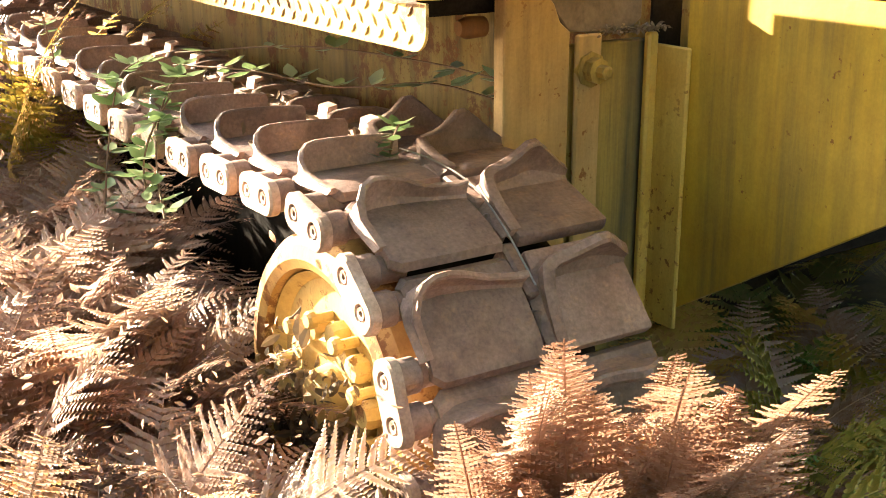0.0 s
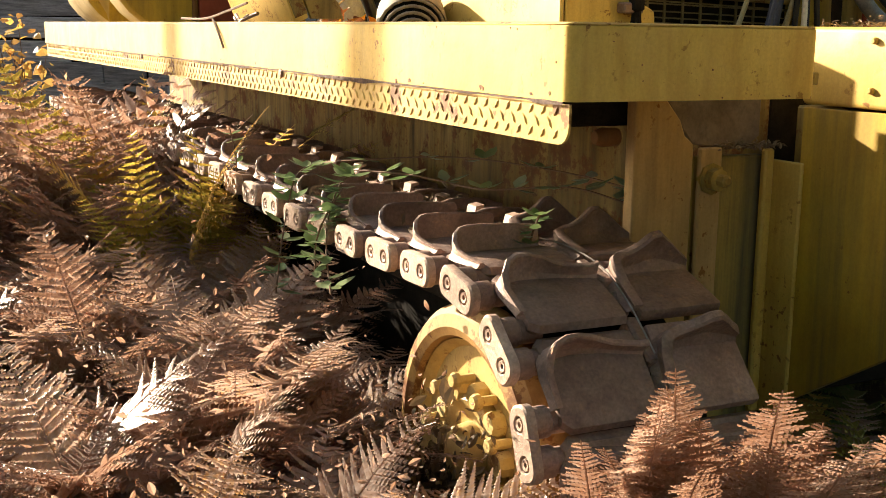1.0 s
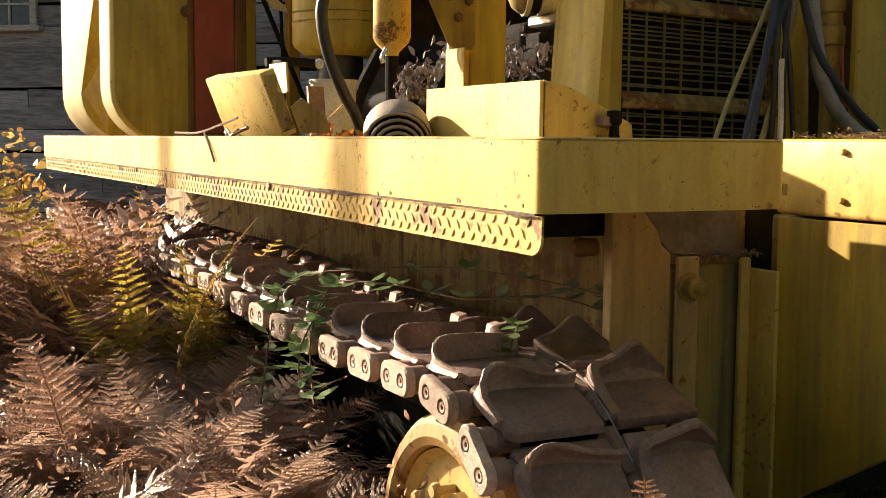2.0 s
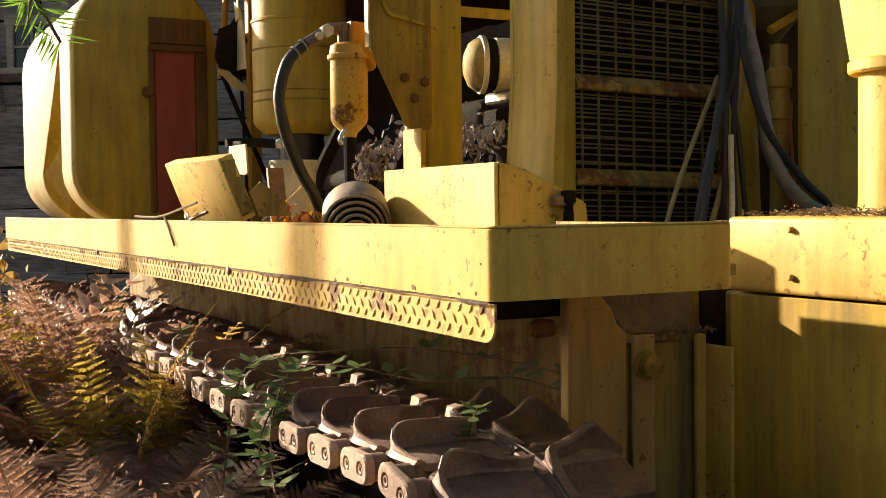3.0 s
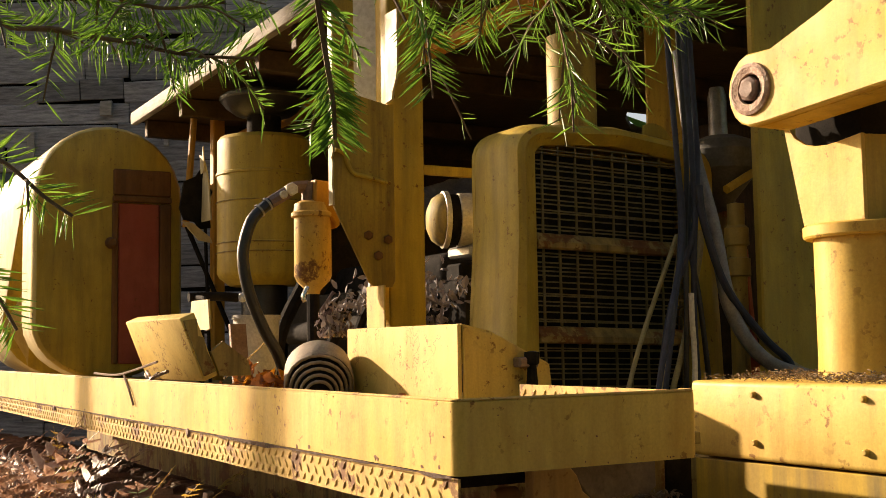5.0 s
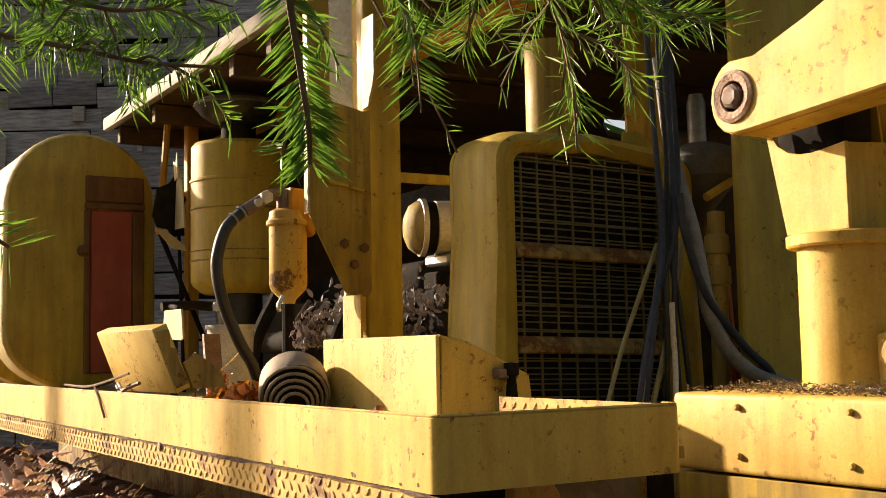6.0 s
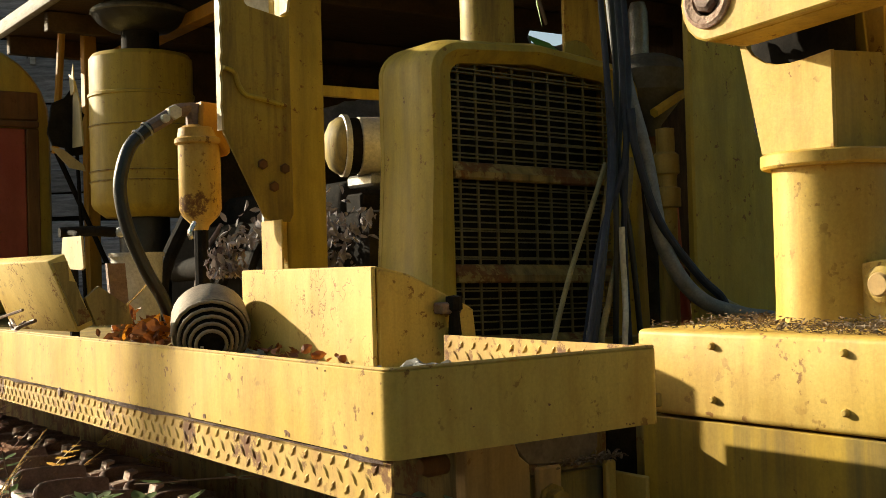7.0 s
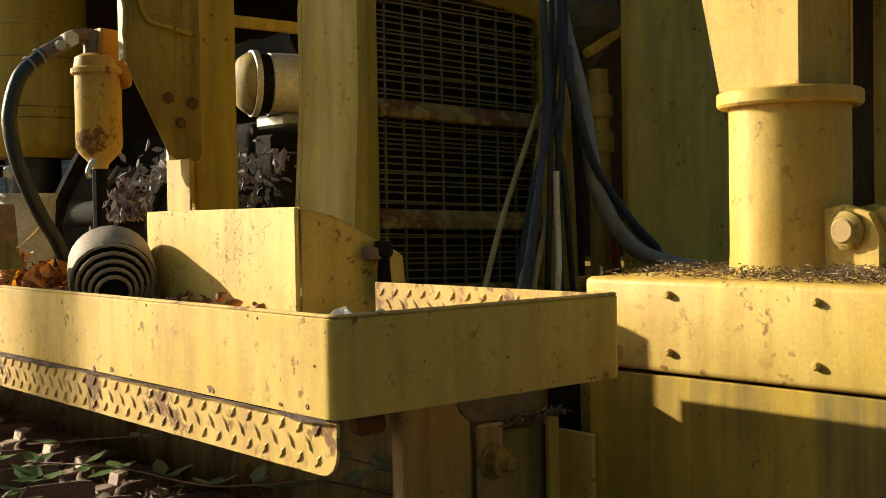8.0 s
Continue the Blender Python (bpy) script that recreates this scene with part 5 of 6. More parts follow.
part("knob", lathe([(0, -0.02), (0.016, -0.015), (0.022, 0), (0.016, 0.015), (0, 0.02)], (0.70, 2.98, 1.515), "x", 12), WHITE, scrap)
part("leg", tube([(0.52, 3.0, 1.118), (0.52, 3.0, 1.51)], 0.018, 8, 1), DARK, scrap)
debris = thing("torn_sheet", "torn dark sheet with a sunlit bent edge behind the air cleaner", "scrap")
part("hood", prism([(0.845, 2.06), (0.87, 2.0), (0.93, 1.99), (0.96, 1.95), (1.02, 1.96), (1.01, 2.10), (1.03, 2.16), (0.985, 2.22), (0.97, 2.29), (0.935, 2.24), (0.87, 2.21)], "y", 4.36, 4.38, 0.002), DARK, debris)
# Pale edges carry the sunlight in their paint.
part("bent_edge", prism([(4.20, 1.985), (4.36, 1.99), (4.34, 2.22), (4.31, 2.32), (4.24, 2.20)], "x", 0.965, 0.973, 0.001), SUNLIT, debris)
part("torn_end", prism([(4.28, 2.26), (4.34, 2.25), (4.36, 2.36), (4.32, 2.345), (4.30, 2.40)], "x", 0.955, 0.961), SUNLIT, debris)
part("lower_sheet", prism([(0.84, 1.985), (0.90, 1.975), (1.0, 1.90), (1.01, 1.87), (0.93, 1.885)], "y", 4.30, 4.312, 0.001), SUNLIT, debris)
part("stay", tube([(1.02, 4.37, 1.118), (0.99, 4.37, 2.0)], 0.010, 6, 1), DARK, debris)
board = thing("red_board", "weathered reddish board leaning among the engine parts", "board")
part("board", prism([(0.425, 1.118), (0.485, 1.118), (0.465, 1.386), (0.405, 1.387)], "y", 2.30, 2.32), RUST, board)
stick = thing("dry_stick", "thin dry stick lying across the deck", "stick")
part("stick", tube([(0.26, 1.95, 1.20), (0.36, 2.0, 1.26), (0.46, 2.06, 1.33)], 0.004, 5, 3), CHROME, stick)
twig = thing("dry_twig", "dark dead twig on the deck sill", "twig")
part("stem", tube([(-0.004, 2.62, 1.215), (-0.004, 2.3, 1.213), (0.0, 2.05, 1.235), (0.01, 1.85, 1.26)], 0.0042, 5, 4), TWIG, twig)
part("side_twig", tube([(-0.004, 2.2, 1.215), (-0.008, 2.12, 1.17), (-0.008, 2.06, 1.12)], 0.004, 5, 3), TWIG, twig)


def leaf_pile(name, label, category, material, centre, spread, n, size, seed, flat=0.35, wide=0.24):
    """A heap of small curled leaves, each with a fold along its middle."""
    r = random.Random(seed)
    bm = bmesh.new()
    for _ in range(n):
        off = Vector((max(-1.9, min(1.9, r.gauss(0, 1))) * spread[0], max(-1.9, min(1.9, r.gauss(0, 1))) * spread[1], abs(r.gauss(0, spread[2]))))
        c = Vector(centre) + off
        k = size * r.uniform(0.5, 1.3)
        m = Euler((r.gauss(0, flat), r.gauss(0, flat), r.uniform(0, 6.3))).to_matrix()
        w, curl = wide * r.uniform(0.8, 1.15), r.uniform(-0.5, 1.1)
        outline = ((-0.5, 0), (-0.32, 0.62), (0.02, 1.0), (0.30, 0.62), (0.5, 0), (0.30, -0.62), (0.02, -1.0), (-0.32, -0.62), (-0.15, 0.0), (0.18, 0.0))
        v = [bm.verts.new(c + m @ Vector((x, y * w, curl * x * x + abs(y) * w * 0.55)) * k) for x, y in outline]
        for q in ((0, 8, 1), (1, 8, 2), (2, 8, 9), (2, 9, 3), (3, 9, 4), (4, 9, 5), (5, 9, 6), (6, 9, 8), (6, 8, 7), (7, 8, 0)):
            bm.faces.new([v[i] for i in q])
    return tagged(part(name, bm, material, None, "", 0), label, category, kind="stuff")


leaf_pile("leaf_litter", "dry needles and leaf litter on the pedestal", "litter", LITTER, (1.24, -0.16, 1.207), (0.20, 0.25, 0.008), 10500, 0.015, 1, 0.30, 0.15)
leaf_pile("leaf_litter", "dry litter caught on the deck floor", "litter", LITTER, (0.28, 1.0, 1.119), (0.12, 0.35, 0.006), 420, 0.020, 2)
# The palest leaf tone is raised to stand for white glints.
leaf_pile("dry_leaves", "silvery dead leaf bunch on the deck", "dead leaves", leafy("silvery_dead_leaf", [(0.04, 0.026, 0.024), (0.11, 0.07, 0.065), (0.42, 0.35, 0.34), (0.16, 0.11, 0.10)], 0.24, 0.15), (0.585, 1.79, 1.335), (0.024, 0.028, 0.038), 300, 0.032, 3, 1.3)
leaf_pile("orange_leaves", "orange fallen leaves on the deck", "fallen leaves", ORANGELEAF, (0.36, 1.86, 1.13), (0.06, 0.10, 0.045), 110, 0.045, 4, 0.8, 0.34)
leaf_pile("orange_leaves", "bright orange curled leaves on the deck", "fallen leaves", leafy("bright_orange_leaf", [(0.55, 0.19, 0.015), (0.72, 0.32, 0.03)], 0.45, 0.4), (0.385, 1.88, 1.160), (0.026, 0.03, 0.022), 22, 0.075, 14, 0.6, 0.40)
leaf_pile("orange_leaves", "brown and orange leaf scraps before the deck box", "fallen leaves", ORANGELEAF, (0.50, 1.34, 1.128), (0.035, 0.20, 0.012), 70, 0.034, 24, 0.6, 0.34)
leaf_pile("dead_leaves", "grey dead leaves on the engine", "dead leaves", GREYLEAF, (1.13, 2.3, 1.44), (0.13, 0.22, 0.06), 420, 0.045, 5, 1.2)
leaf_pile("dead_leaves", "grey dead leaves between post and radiator", "dead leaves", GREYLEAF, (1.02, 1.98, 1.30), (0.05, 0.06, 0.06), 160, 0.045, 15, 1.2)
leaf_pile("leaf_litter", "leaf litter under the deck beam", "litter", LITTER, (0.74, 0.40, 0.932), (0.05, 0.012, 0.008), 240, 0.014, 6, 0.5)
leaf_pile("leaf_litter", "leaf litter lying on the track", "litter", LITTER, (0.18, 1.75, 0.745), (0.09, 0.6, 0.008), 420, 0.03, 8, 0.6)
leaf_pile("dry_leaves", "dry fern scraps and litter in the wheel hub", "litter", LITTER, (-0.03, 0.33, 0.22), (0.012, 0.09, 0.10), 260, 0.035, 10, 1.3)
leaf_pile("pale_leaf", "pale fallen leaf scraps in the deck corner", "fallen leaves", plain("pale_leaf_scrap", (0.35, 0.3, 0.24), (0.6, 0.54, 0.46)), (0.42, 0.72, 1.128), (0.05, 0.06, 0.006), 6, 0.04, 9, 0.3)


# ---------------------------------------------------------------- ferns
def frond_mesh(seed, length, pairs=17, ratio=0.46, droop=0.5, rise=64, grain=0.0105, wide=0.22):
    """A bracken frond along +y, its pinnae in pairs, each cut into narrow pinnules."""
    r = random.Random(seed)
    bm = bmesh.new()
    spine = []
    bend = droop * r.uniform(0.7, 1.3)
    sway = r.uniform(-0.25, 0.25)
    p, a, b = Vector((0, 0, 0)), radians(rise), 0.0
    n = 26
    for i in range(n + 1):
        spine.append(p.copy())
        u = i / n
        ang = a - bend * 2.1 * u ** 1.3
        b += sway / n
        p = p + Vector((math.sin(b) * math.cos(ang), math.cos(b) * math.cos(ang), math.sin(ang))) * (length / n)
    tube([spine[i] for i in range(0, n + 1, 2)], 0.0035, 4, 1, bm, 0.25)

    def at(u):
        k = min(n - 1e-6, u * n)
        i = int(k)
        return spine[i].lerp(spine[i + 1], k - i), (spine[i + 1] - spine[i]).normalized()
    for k in range(pairs):
        u = 0.26 + 0.74 * (k / pairs) ** 0.95
        c, d = at(u)
        pl = length * ratio * (1 - (u - 0.2) / 0.83) ** 0.9 * r.uniform(0.85, 1.1) * (0.75 if k == 0 else 1)
        if pl < 0.012:
            continue
        right = d.cross(Vector((0, 0, 1)))
        right.normalize()
        nrm = right.cross(d)
        for side in (1, -1):
            if r.random() < 0.04:
                continue
            curl = r.uniform(-0.2, 0.9)
            dirn = (right * side * 0.93 + d * 0.38).normalized()
            m = max(4, int(pl / grain))
            w = min(0.02, pl * wide)
            for j in range(m):
                v = (j + 0.5) / m
                q = c + dirn * (pl * v) - nrm * (curl * pl * v * v * 0.6) + d * (pl * 0.05 * v * v)
                ww = w * (1 - v ** 1.6) * r.uniform(0.85, 1.1) + 0.002
                t = (dirn * 0.45 + d * 0.9).normalized()
                t2 = (dirn * 0.45 - d * 0.9).normalized()
                hw = pl / m * 0.5
                rib_w = ww * 0.42
                bm.faces.new([bm.verts.new(z) for z in (q - dirn * hw - d * rib_w, q + dirn * hw - d * rib_w, q + dirn * hw + d * rib_w, q - dirn * hw + d * rib_w)])
                for tt in (t, t2):
                    e = q + tt * ww - nrm * (ww * r.uniform(0.0, 0.5))
                    x1, x2 = q + dirn * hw, q - dirn * hw
                    mid = q + tt * ww * 0.6
                    vs = [bm.verts.new(z) for z in (x2, mid - dirn * hw * 0.95, e, mid + dirn * hw * 0.8, x1)]
                    bm.faces.new(vs)
    return bm


def frond_set(material, name, seeds, lengths, droop, rise=64, ratio=0.46, pairs=17, grain=0.0105, wide=0.22):
    made = []
    for s, l in zip(seeds, lengths):
        me = bpy.data.meshes.new(name)
        bm = frond_mesh(s, l, pairs, ratio, droop, rise, grain, wide)
        bm.to_mesh(me)
        bm.free()
        me.materials.append(material)
        made.append(me)
    return made


DEAD = frond_set(BRACKEN, "frond", range(20, 27), (0.70, 0.62, 0.76, 0.56, 0.66, 0.72, 0.60), 0.60, 74, 0.40, 30, 0.0085, 0.13)
ERECT = frond_set(BRACKEN, "frond", range(50, 54), (0.80, 0.72, 0.86, 0.76), 0.30, 82, 0.25, 66, 0.0060, 0.105)
TALL = frond_set(BRACKEN, "frond", range(60, 64), (0.82, 0.74, 0.90, 0.78), 0.48, 80, 0.36, 32, 0.0085, 0.12)
WARM = frond_set(YELLOWING, "frond", range(30, 33), (0.58, 0.50, 0.64), 0.6, 70)
GOLDEN = frond_set(YELLOWING, "frond", range(34, 37), (0.98, 1.06, 0.92), 0.36, 80, 0.20, 26, 0.0095, 0.16)
LIVE = frond_set(GREENFERN, "frond", range(40, 44), (0.55, 0.48, 0.62, 0.5), 0.6)


def fern(x, y, z, meshes, label, n, scale, r, group, tilt=0.0, head=None, spread=0.7):
    t = thing("fern", label, "fern", group, (x, y, z))
    for k in range(n):
        ob = new("frond", r.choice(meshes))
        ob.parent = t
        yaw = (math.tau * k / n + r.uniform(-0.5, 0.5)) if head is None else head + r.uniform(-spread, spread)
        ob.matrix_basis = Matrix.Rotation(yaw, 4, "Z") @ Matrix.Rotation(radians(r.uniform(-14, 14) - tilt), 4, "X") @ Matrix.Rotation(r.uniform(-0.55, 0.55) * spread, 4, "Y") @ Matrix.Scale(scale * r.uniform(0.8, 1.15), 4)
    return t


rf = random.Random(11)


def field_edge(y):
    """How near the track the bracken's roots come."""
    if y < 0.5:
        return -0.30 - 0.26 * (0.5 - y)
    return -0.20 if y < 2.2 else -0.10


def fern_thicket(name, label, plants, seed):
    """Many ferns too far off to count, joined in one mesh."""
    r = random.Random(seed)
    coarse = []
    for k in range(5):
        bm = frond_mesh(300 + k, r.uniform(0.72, 0.92), 14, 0.38, 0.50, 78, 0.0125)
        me = bpy.data.meshes.new("coarse_frond")
        bm.to_mesh(me)
        bm.free()
        co = np.array([v.co[:] for v in me.vertices])
        coarse.append((co, [tuple(p.vertices) for p in me.polygons]))
        bpy.data.meshes.remove(me)
    verts, faces, base = [], [], 0
    for x, y, z, n, scale in plants:
        for k in range(n):
            m = Matrix.Translation((x, y, z)) @ Matrix.Rotation(math.tau * k / n + r.uniform(-0.5, 0.5), 4, "Z") @ Matrix.Rotation(radians(r.uniform(-12, 14)), 4, "X") @ Matrix.Rotation(r.uniform(-0.4, 0.4), 4, "Y") @ Matrix.Scale(scale * r.uniform(0.8, 1.15), 4)
            co, fs = r.choice(coarse)
            mm = np.array(m)
            verts.append(co @ mm[:3, :3].T + mm[:3, 3])
            faces.extend([tuple(i + base for i in q) for q in fs])
            base += len(co)
    me = bpy.data.meshes.new(name)
    me.from_pydata(np.concatenate(verts).tolist(), [], faces)
    me.materials.append(BRACKEN)
    return tagged(new(name, me), label, "ferns", kind="stuff")


count = 0
while count < 150:
    x, y = rf.uniform(-1.15, -0.10), -0.35 + 2.9 * rf.random() ** 1.1
    if x > field_edge(y) or (y < 0.2 and x < -0.95):
        continue
    edge = field_edge(y) - x
    s = 0.86 if edge < 0.15 else 1.0
    kind = rf.random()
    warm, live = kind < 0.05, 0.05 < kind < 0.08
    fern(x, y, -0.09, WARM if warm else LIVE if live else DEAD if rf.random() < 0.6 else TALL, "yellowing bracken fern beside the track" if warm else "green fern among dead bracken" if live else "dry brown bracken fern beside the track",
         rf.choice((4, 5, 6)), s * rf.uniform(0.85, 1.12) * 0.9, rf, "bracken beside the track", rf.uniform(-4, 10))
    count += 1
fern_thicket("bracken", "thick dry brown bracken growing along the far track",
             [(x, y, 0.02, rf.choice((5, 6)), rf.uniform(1.0, 1.2) - 0.14 * max(0.0, y - 3.6)) for x, y in ((rf.uniform(-0.80, -0.15), 2.45 + 3.6 * rf.random()) for _ in range(115))], 71)
fern_thicket("bracken", "dry bracken growing away from the machine", [(rf.uniform(-1.9, -0.9), 1.4 + 4.5 * rf.random(), -0.09, 5, rf.uniform(0.8, 1.0)) for _ in range(40)], 72)
for _ in range(85):
    x, y = rf.uniform(-0.42, -0.15), rf.uniform(0.6, 2.5)
    fern(x, y, -0.09, TALL, "dry brown bracken fern beside the track", rf.choice((4, 5)), rf.uniform(0.72, 0.86) + 0.10 * max(0.0, y - 0.9), rf, "bracken beside the track", rf.uniform(-6, 6))
leaf_pile("fern_scraps", "brown fern scraps and dead leaves between the bracken", "litter", BRACKEN, (-0.55, 0.9, 0.0), (0.28, 0.8, 0.21), 14000, 0.020, 12, 0.9)
for x, y, scale in ((-0.14, 2.10, 1.10), (-0.15, 2.30, 1.16), (-0.15, 2.50, 1.2), (-0.16, 2.70, 1.2), (-0.16, 2.9, 1.18), (-0.20, 2.4, 1.1)):
    fern(x, y, -0.09, GOLDEN, "bright yellow bracken fern against the track", 6, scale, rf, "bracken beside the track", 0)
for x, y, s, n in ((0.12, -0.30, 1.02, 2), (-0.04, -0.30, 1.0, 2), (0.02, -0.36, 0.9, 3), (0.17, -0.34, 0.95, 2), (0.24, -0.30, 0.72, 3), (0.10, -0.42, 0.78, 3), (-0.06, -0.44, 0.76, 3),
                   (0.06, -0.26, 0.88, 3), (0.15, -0.27, 0.92, 3), (0.09, -0.22, 0.92, 3), (0.19, -0.29, 0.95, 2), (0.28, -0.36, 0.62, 3),
                   (0.22, -0.44, 0.62, 2), (0.05, -0.34, 0.84, 3), (0.13, -0.38, 0.86, 3), (0.20, -0.24, 0.86, 3), (0.26, -0.26, 0.76, 3), (-0.02, -0.24, 0.70, 3)):
    fern(x, y, -0.09, ERECT, "tall dry bracken fern in front of the track", n + 2, s * (1.08 if x > 0 else 0.88), random.Random(int(1000 + 100 * x + 7 * y)), "bracken before the wheel", 0, radians(143), 0.36)
for x, y, s, n in ((-0.34, -0.16, 0.78, 4), (-0.40, 0.10, 0.9, 4), (-0.34, 0.34, 0.9, 4), (-0.30, -0.04, 0.62, 5), (-0.26, 0.16, 0.62, 5), (-0.30, 0.45, 0.8, 5), (-0.26, 0.62, 0.74, 5)):
    fern(x, y, -0.09, DEAD, "pale dry bracken fern before the wheel", n, s, rf, "bracken before the wheel", 4)
for _ in range(44):
    x, y = rf.uniform(0.52, 1.45), rf.uniform(-0.42, 0.30)
    fern(x, y, -0.09, rf.choice((LIVE, LIVE, LIVE, WARM, WARM, DEAD)), "yellow-green fern in the machine's shade", rf.choice((5, 6, 7)), rf.uniform(0.50, 0.70) if x < 0.8 else rf.uniform(0.7, 0.95), rf, "ferns in the machine's shade", 4)
for _ in range(26):
    x, y = rf.uniform(0.50, 0.80), rf.uniform(-0.22, 0.34)
    fern(x, y, -0.09, rf.choice((LIVE, WARM, WARM, LIVE, DEAD)), "yellow-green fern at the foot of the shield", rf.choice((5, 6)), rf.uniform(0.78, 0.98), rf, "ferns in the machine's shade", 4)
for _ in range(46):
    x, y = rf.uniform(0.75, 2.9), rf.uniform(-0.7, 2.6)
    fern(x, y, -0.09, LIVE if rf.random() < 0.6 else WARM, "shaded fern under the machine", rf.choice((4, 5, 6)), rf.uniform(0.55, 0.95), rf, "ferns in the machine's shade", 4)


# ---------------------------------------------------------------- vine leaves on the track
def vine(label, pts, leaves, size, seed):
    r = random.Random(seed)
    t = thing("vine", label, "vine", "vines on the track")
    line = curve_points(pts, 8)
    part("stem", tube(pts, 0.0022, 5, 8), TWIG, t)
    for k in range(leaves):
        c = line[int((k + 0.5) / leaves * (len(line) - 1))]
        bm = bmesh.new()
        turn = r.uniform(0, 6.3)
        for j in (-1, 0, 1):
            a = turn + 0.9 * j
            d = Vector((math.cos(a), math.sin(a), r.uniform(-0.3, 0.6))).normalized()
            w = d.cross(Vector((0, 0, 1))).normalized()
            k2 = size * r.uniform(0.7, 1.1)
            base = c + d * 0.006
            v = [bm.verts.new(p) for p in (base, base + d * k2 * 0.35 + w * k2 * 0.3, base + d * k2 * 0.75 + w * k2 * 0.2, base + d * k2, base + d * k2 * 0.75 - w * k2 * 0.2, base + d * k2 * 0.35 - w * k2 * 0.3, base + d * k2 * 0.5 - Vector((0, 0, k2 * 0.08)))]
            for i in range(6):
                bm.faces.new((v[i], v[(i + 1) % 6], v[6]))
        part("leaf", bm, VINE, t, "", 60)


vine("green vine creeping over the track links", [(-0.12, 0.80, 0.58), (-0.10, 0.88, 0.66), (-0.07, 0.95, 0.73), (0.0, 1.05, 0.80), (0.06, 1.1, 0.82)], 13, 0.062, 1)
vine("green vine creeping over the track links", [(-0.14, 1.15, 0.5), (-0.10, 1.2, 0.66), (-0.03, 1.3, 0.79), (0.05, 1.35, 0.82)], 11, 0.062, 2)
vine("green vine hanging down before the track links", [(-0.02, 0.98, 0.80), (-0.08, 0.94, 0.74), (-0.12, 0.90, 0.68), (-0.13, 0.87, 0.61)], 8, 0.052, 11)
vine("green vine lying across the track shoes", [(0.12, 1.35, 0.80), (0.22, 1.1, 0.81), (0.30, 0.85, 0.80), (0.40, 0.62, 0.83), (0.50, 0.50, 0.80)], 9, 0.065, 3)
vine("thin vine with few leaves against the hull", [(0.2, 1.55, 0.80), (0.40, 1.2, 0.84), (0.55, 0.85, 0.83), (0.64, 0.6, 0.80)], 6, 0.06, 4)
vine("green sprig growing between the track shoes", [(0.17, 0.40, 0.74), (0.175, 0.385, 0.79), (0.18, 0.37, 0.82)], 6, 0.042, 5)

vine("white-leaved bramble sprig by the skirt", [(-0.06, 1.75, 0.70), (-0.05, 1.8, 0.80), (-0.05, 1.86, 0.88)], 6, 0.04, 7)
cable = thing("thin_cable", "thin bare wire lying round the track shoes", "wire")
part("wire", tube([loop_pose(q) @ Vector((0.207 + 0.006 * math.sin(q * 30), 0, 0.047)) for q in (0.10, -0.02, -0.12, -0.22, -0.32)], 0.0018, 5, 5), STEEL, cable)


# ---------------------------------------------------------------- fir boughs close to the camera
def fir(t, pts, twigs, seed, needle=0.0165, reach=0.07, density=900):
    r = random.Random(seed)
    stems = [curve_points(pts, 8)]
    for k in range(twigs):
        i = int((0.1 + 0.85 * (k + 0.5) / twigs) * (len(stems[0]) - 2))
        c = stems[0][i]
        d = (stems[0][i + 1] - c).normalized()
        s = Vector((r.gauss(0, 1), r.gauss(0, 1), r.gauss(-0.35, 0.5))).normalized()
        e = c + (d * 0.8 + s).normalized() * reach * r.uniform(0.5, 1.2)
        stems.append(curve_points([c, c.lerp(e, 0.5) + Vector((0, 0, 0.004)), e], 5))
    bm, nb = bmesh.new(), bmesh.new()
    for si, line in enumerate(stems):
        tube(line, 0.0014 if si == 0 else 0.0008, 5, 1, bm, 0.5)
        length = sum((b - a).length for a, b in zip(line, line[1:]))
        flat = Vector((r.gauss(0, 0.5), r.gauss(-0.8, 0.3), r.gauss(0.3, 0.4))).normalized()
        for _ in range(int(length * density)):
            u = r.random() * (len(line) - 1.001)
            i = int(u)
            c = line[i].lerp(line[i + 1], u - i)
            d = (line[i + 1] - line[i]).normalized()
            rank = d.cross(flat)
            if rank.length < 0.1:
                rank = d.cross(Vector((1, 0, 0)))
            rank.normalize()
            s = (rank * r.choice((-1, 1)) + rank.cross(d) * r.gauss(0.1, 0.32)).normalized()
            n = (d * r.uniform(0.45, 0.75) + s - Vector((0, 0, 0.12))).normalized()
            w = n.cross(Vector((r.gauss(0, 1), r.gauss(0, 1), r.gauss(0, 1)))).normalized() * 0.00055
            e = c + n * needle * r.uniform(0.6, 1.1)
            m = c.lerp(e, 0.5) + w.cross(n) * 0.6
            nb.faces.new([nb.verts.new(p) for p in (c - w * 0.6, m - w, e, m + w)])
    stem = part("twig", bm, TWIG, t)
    part("foliage", nb, NEEDLE, stem, "", 0)


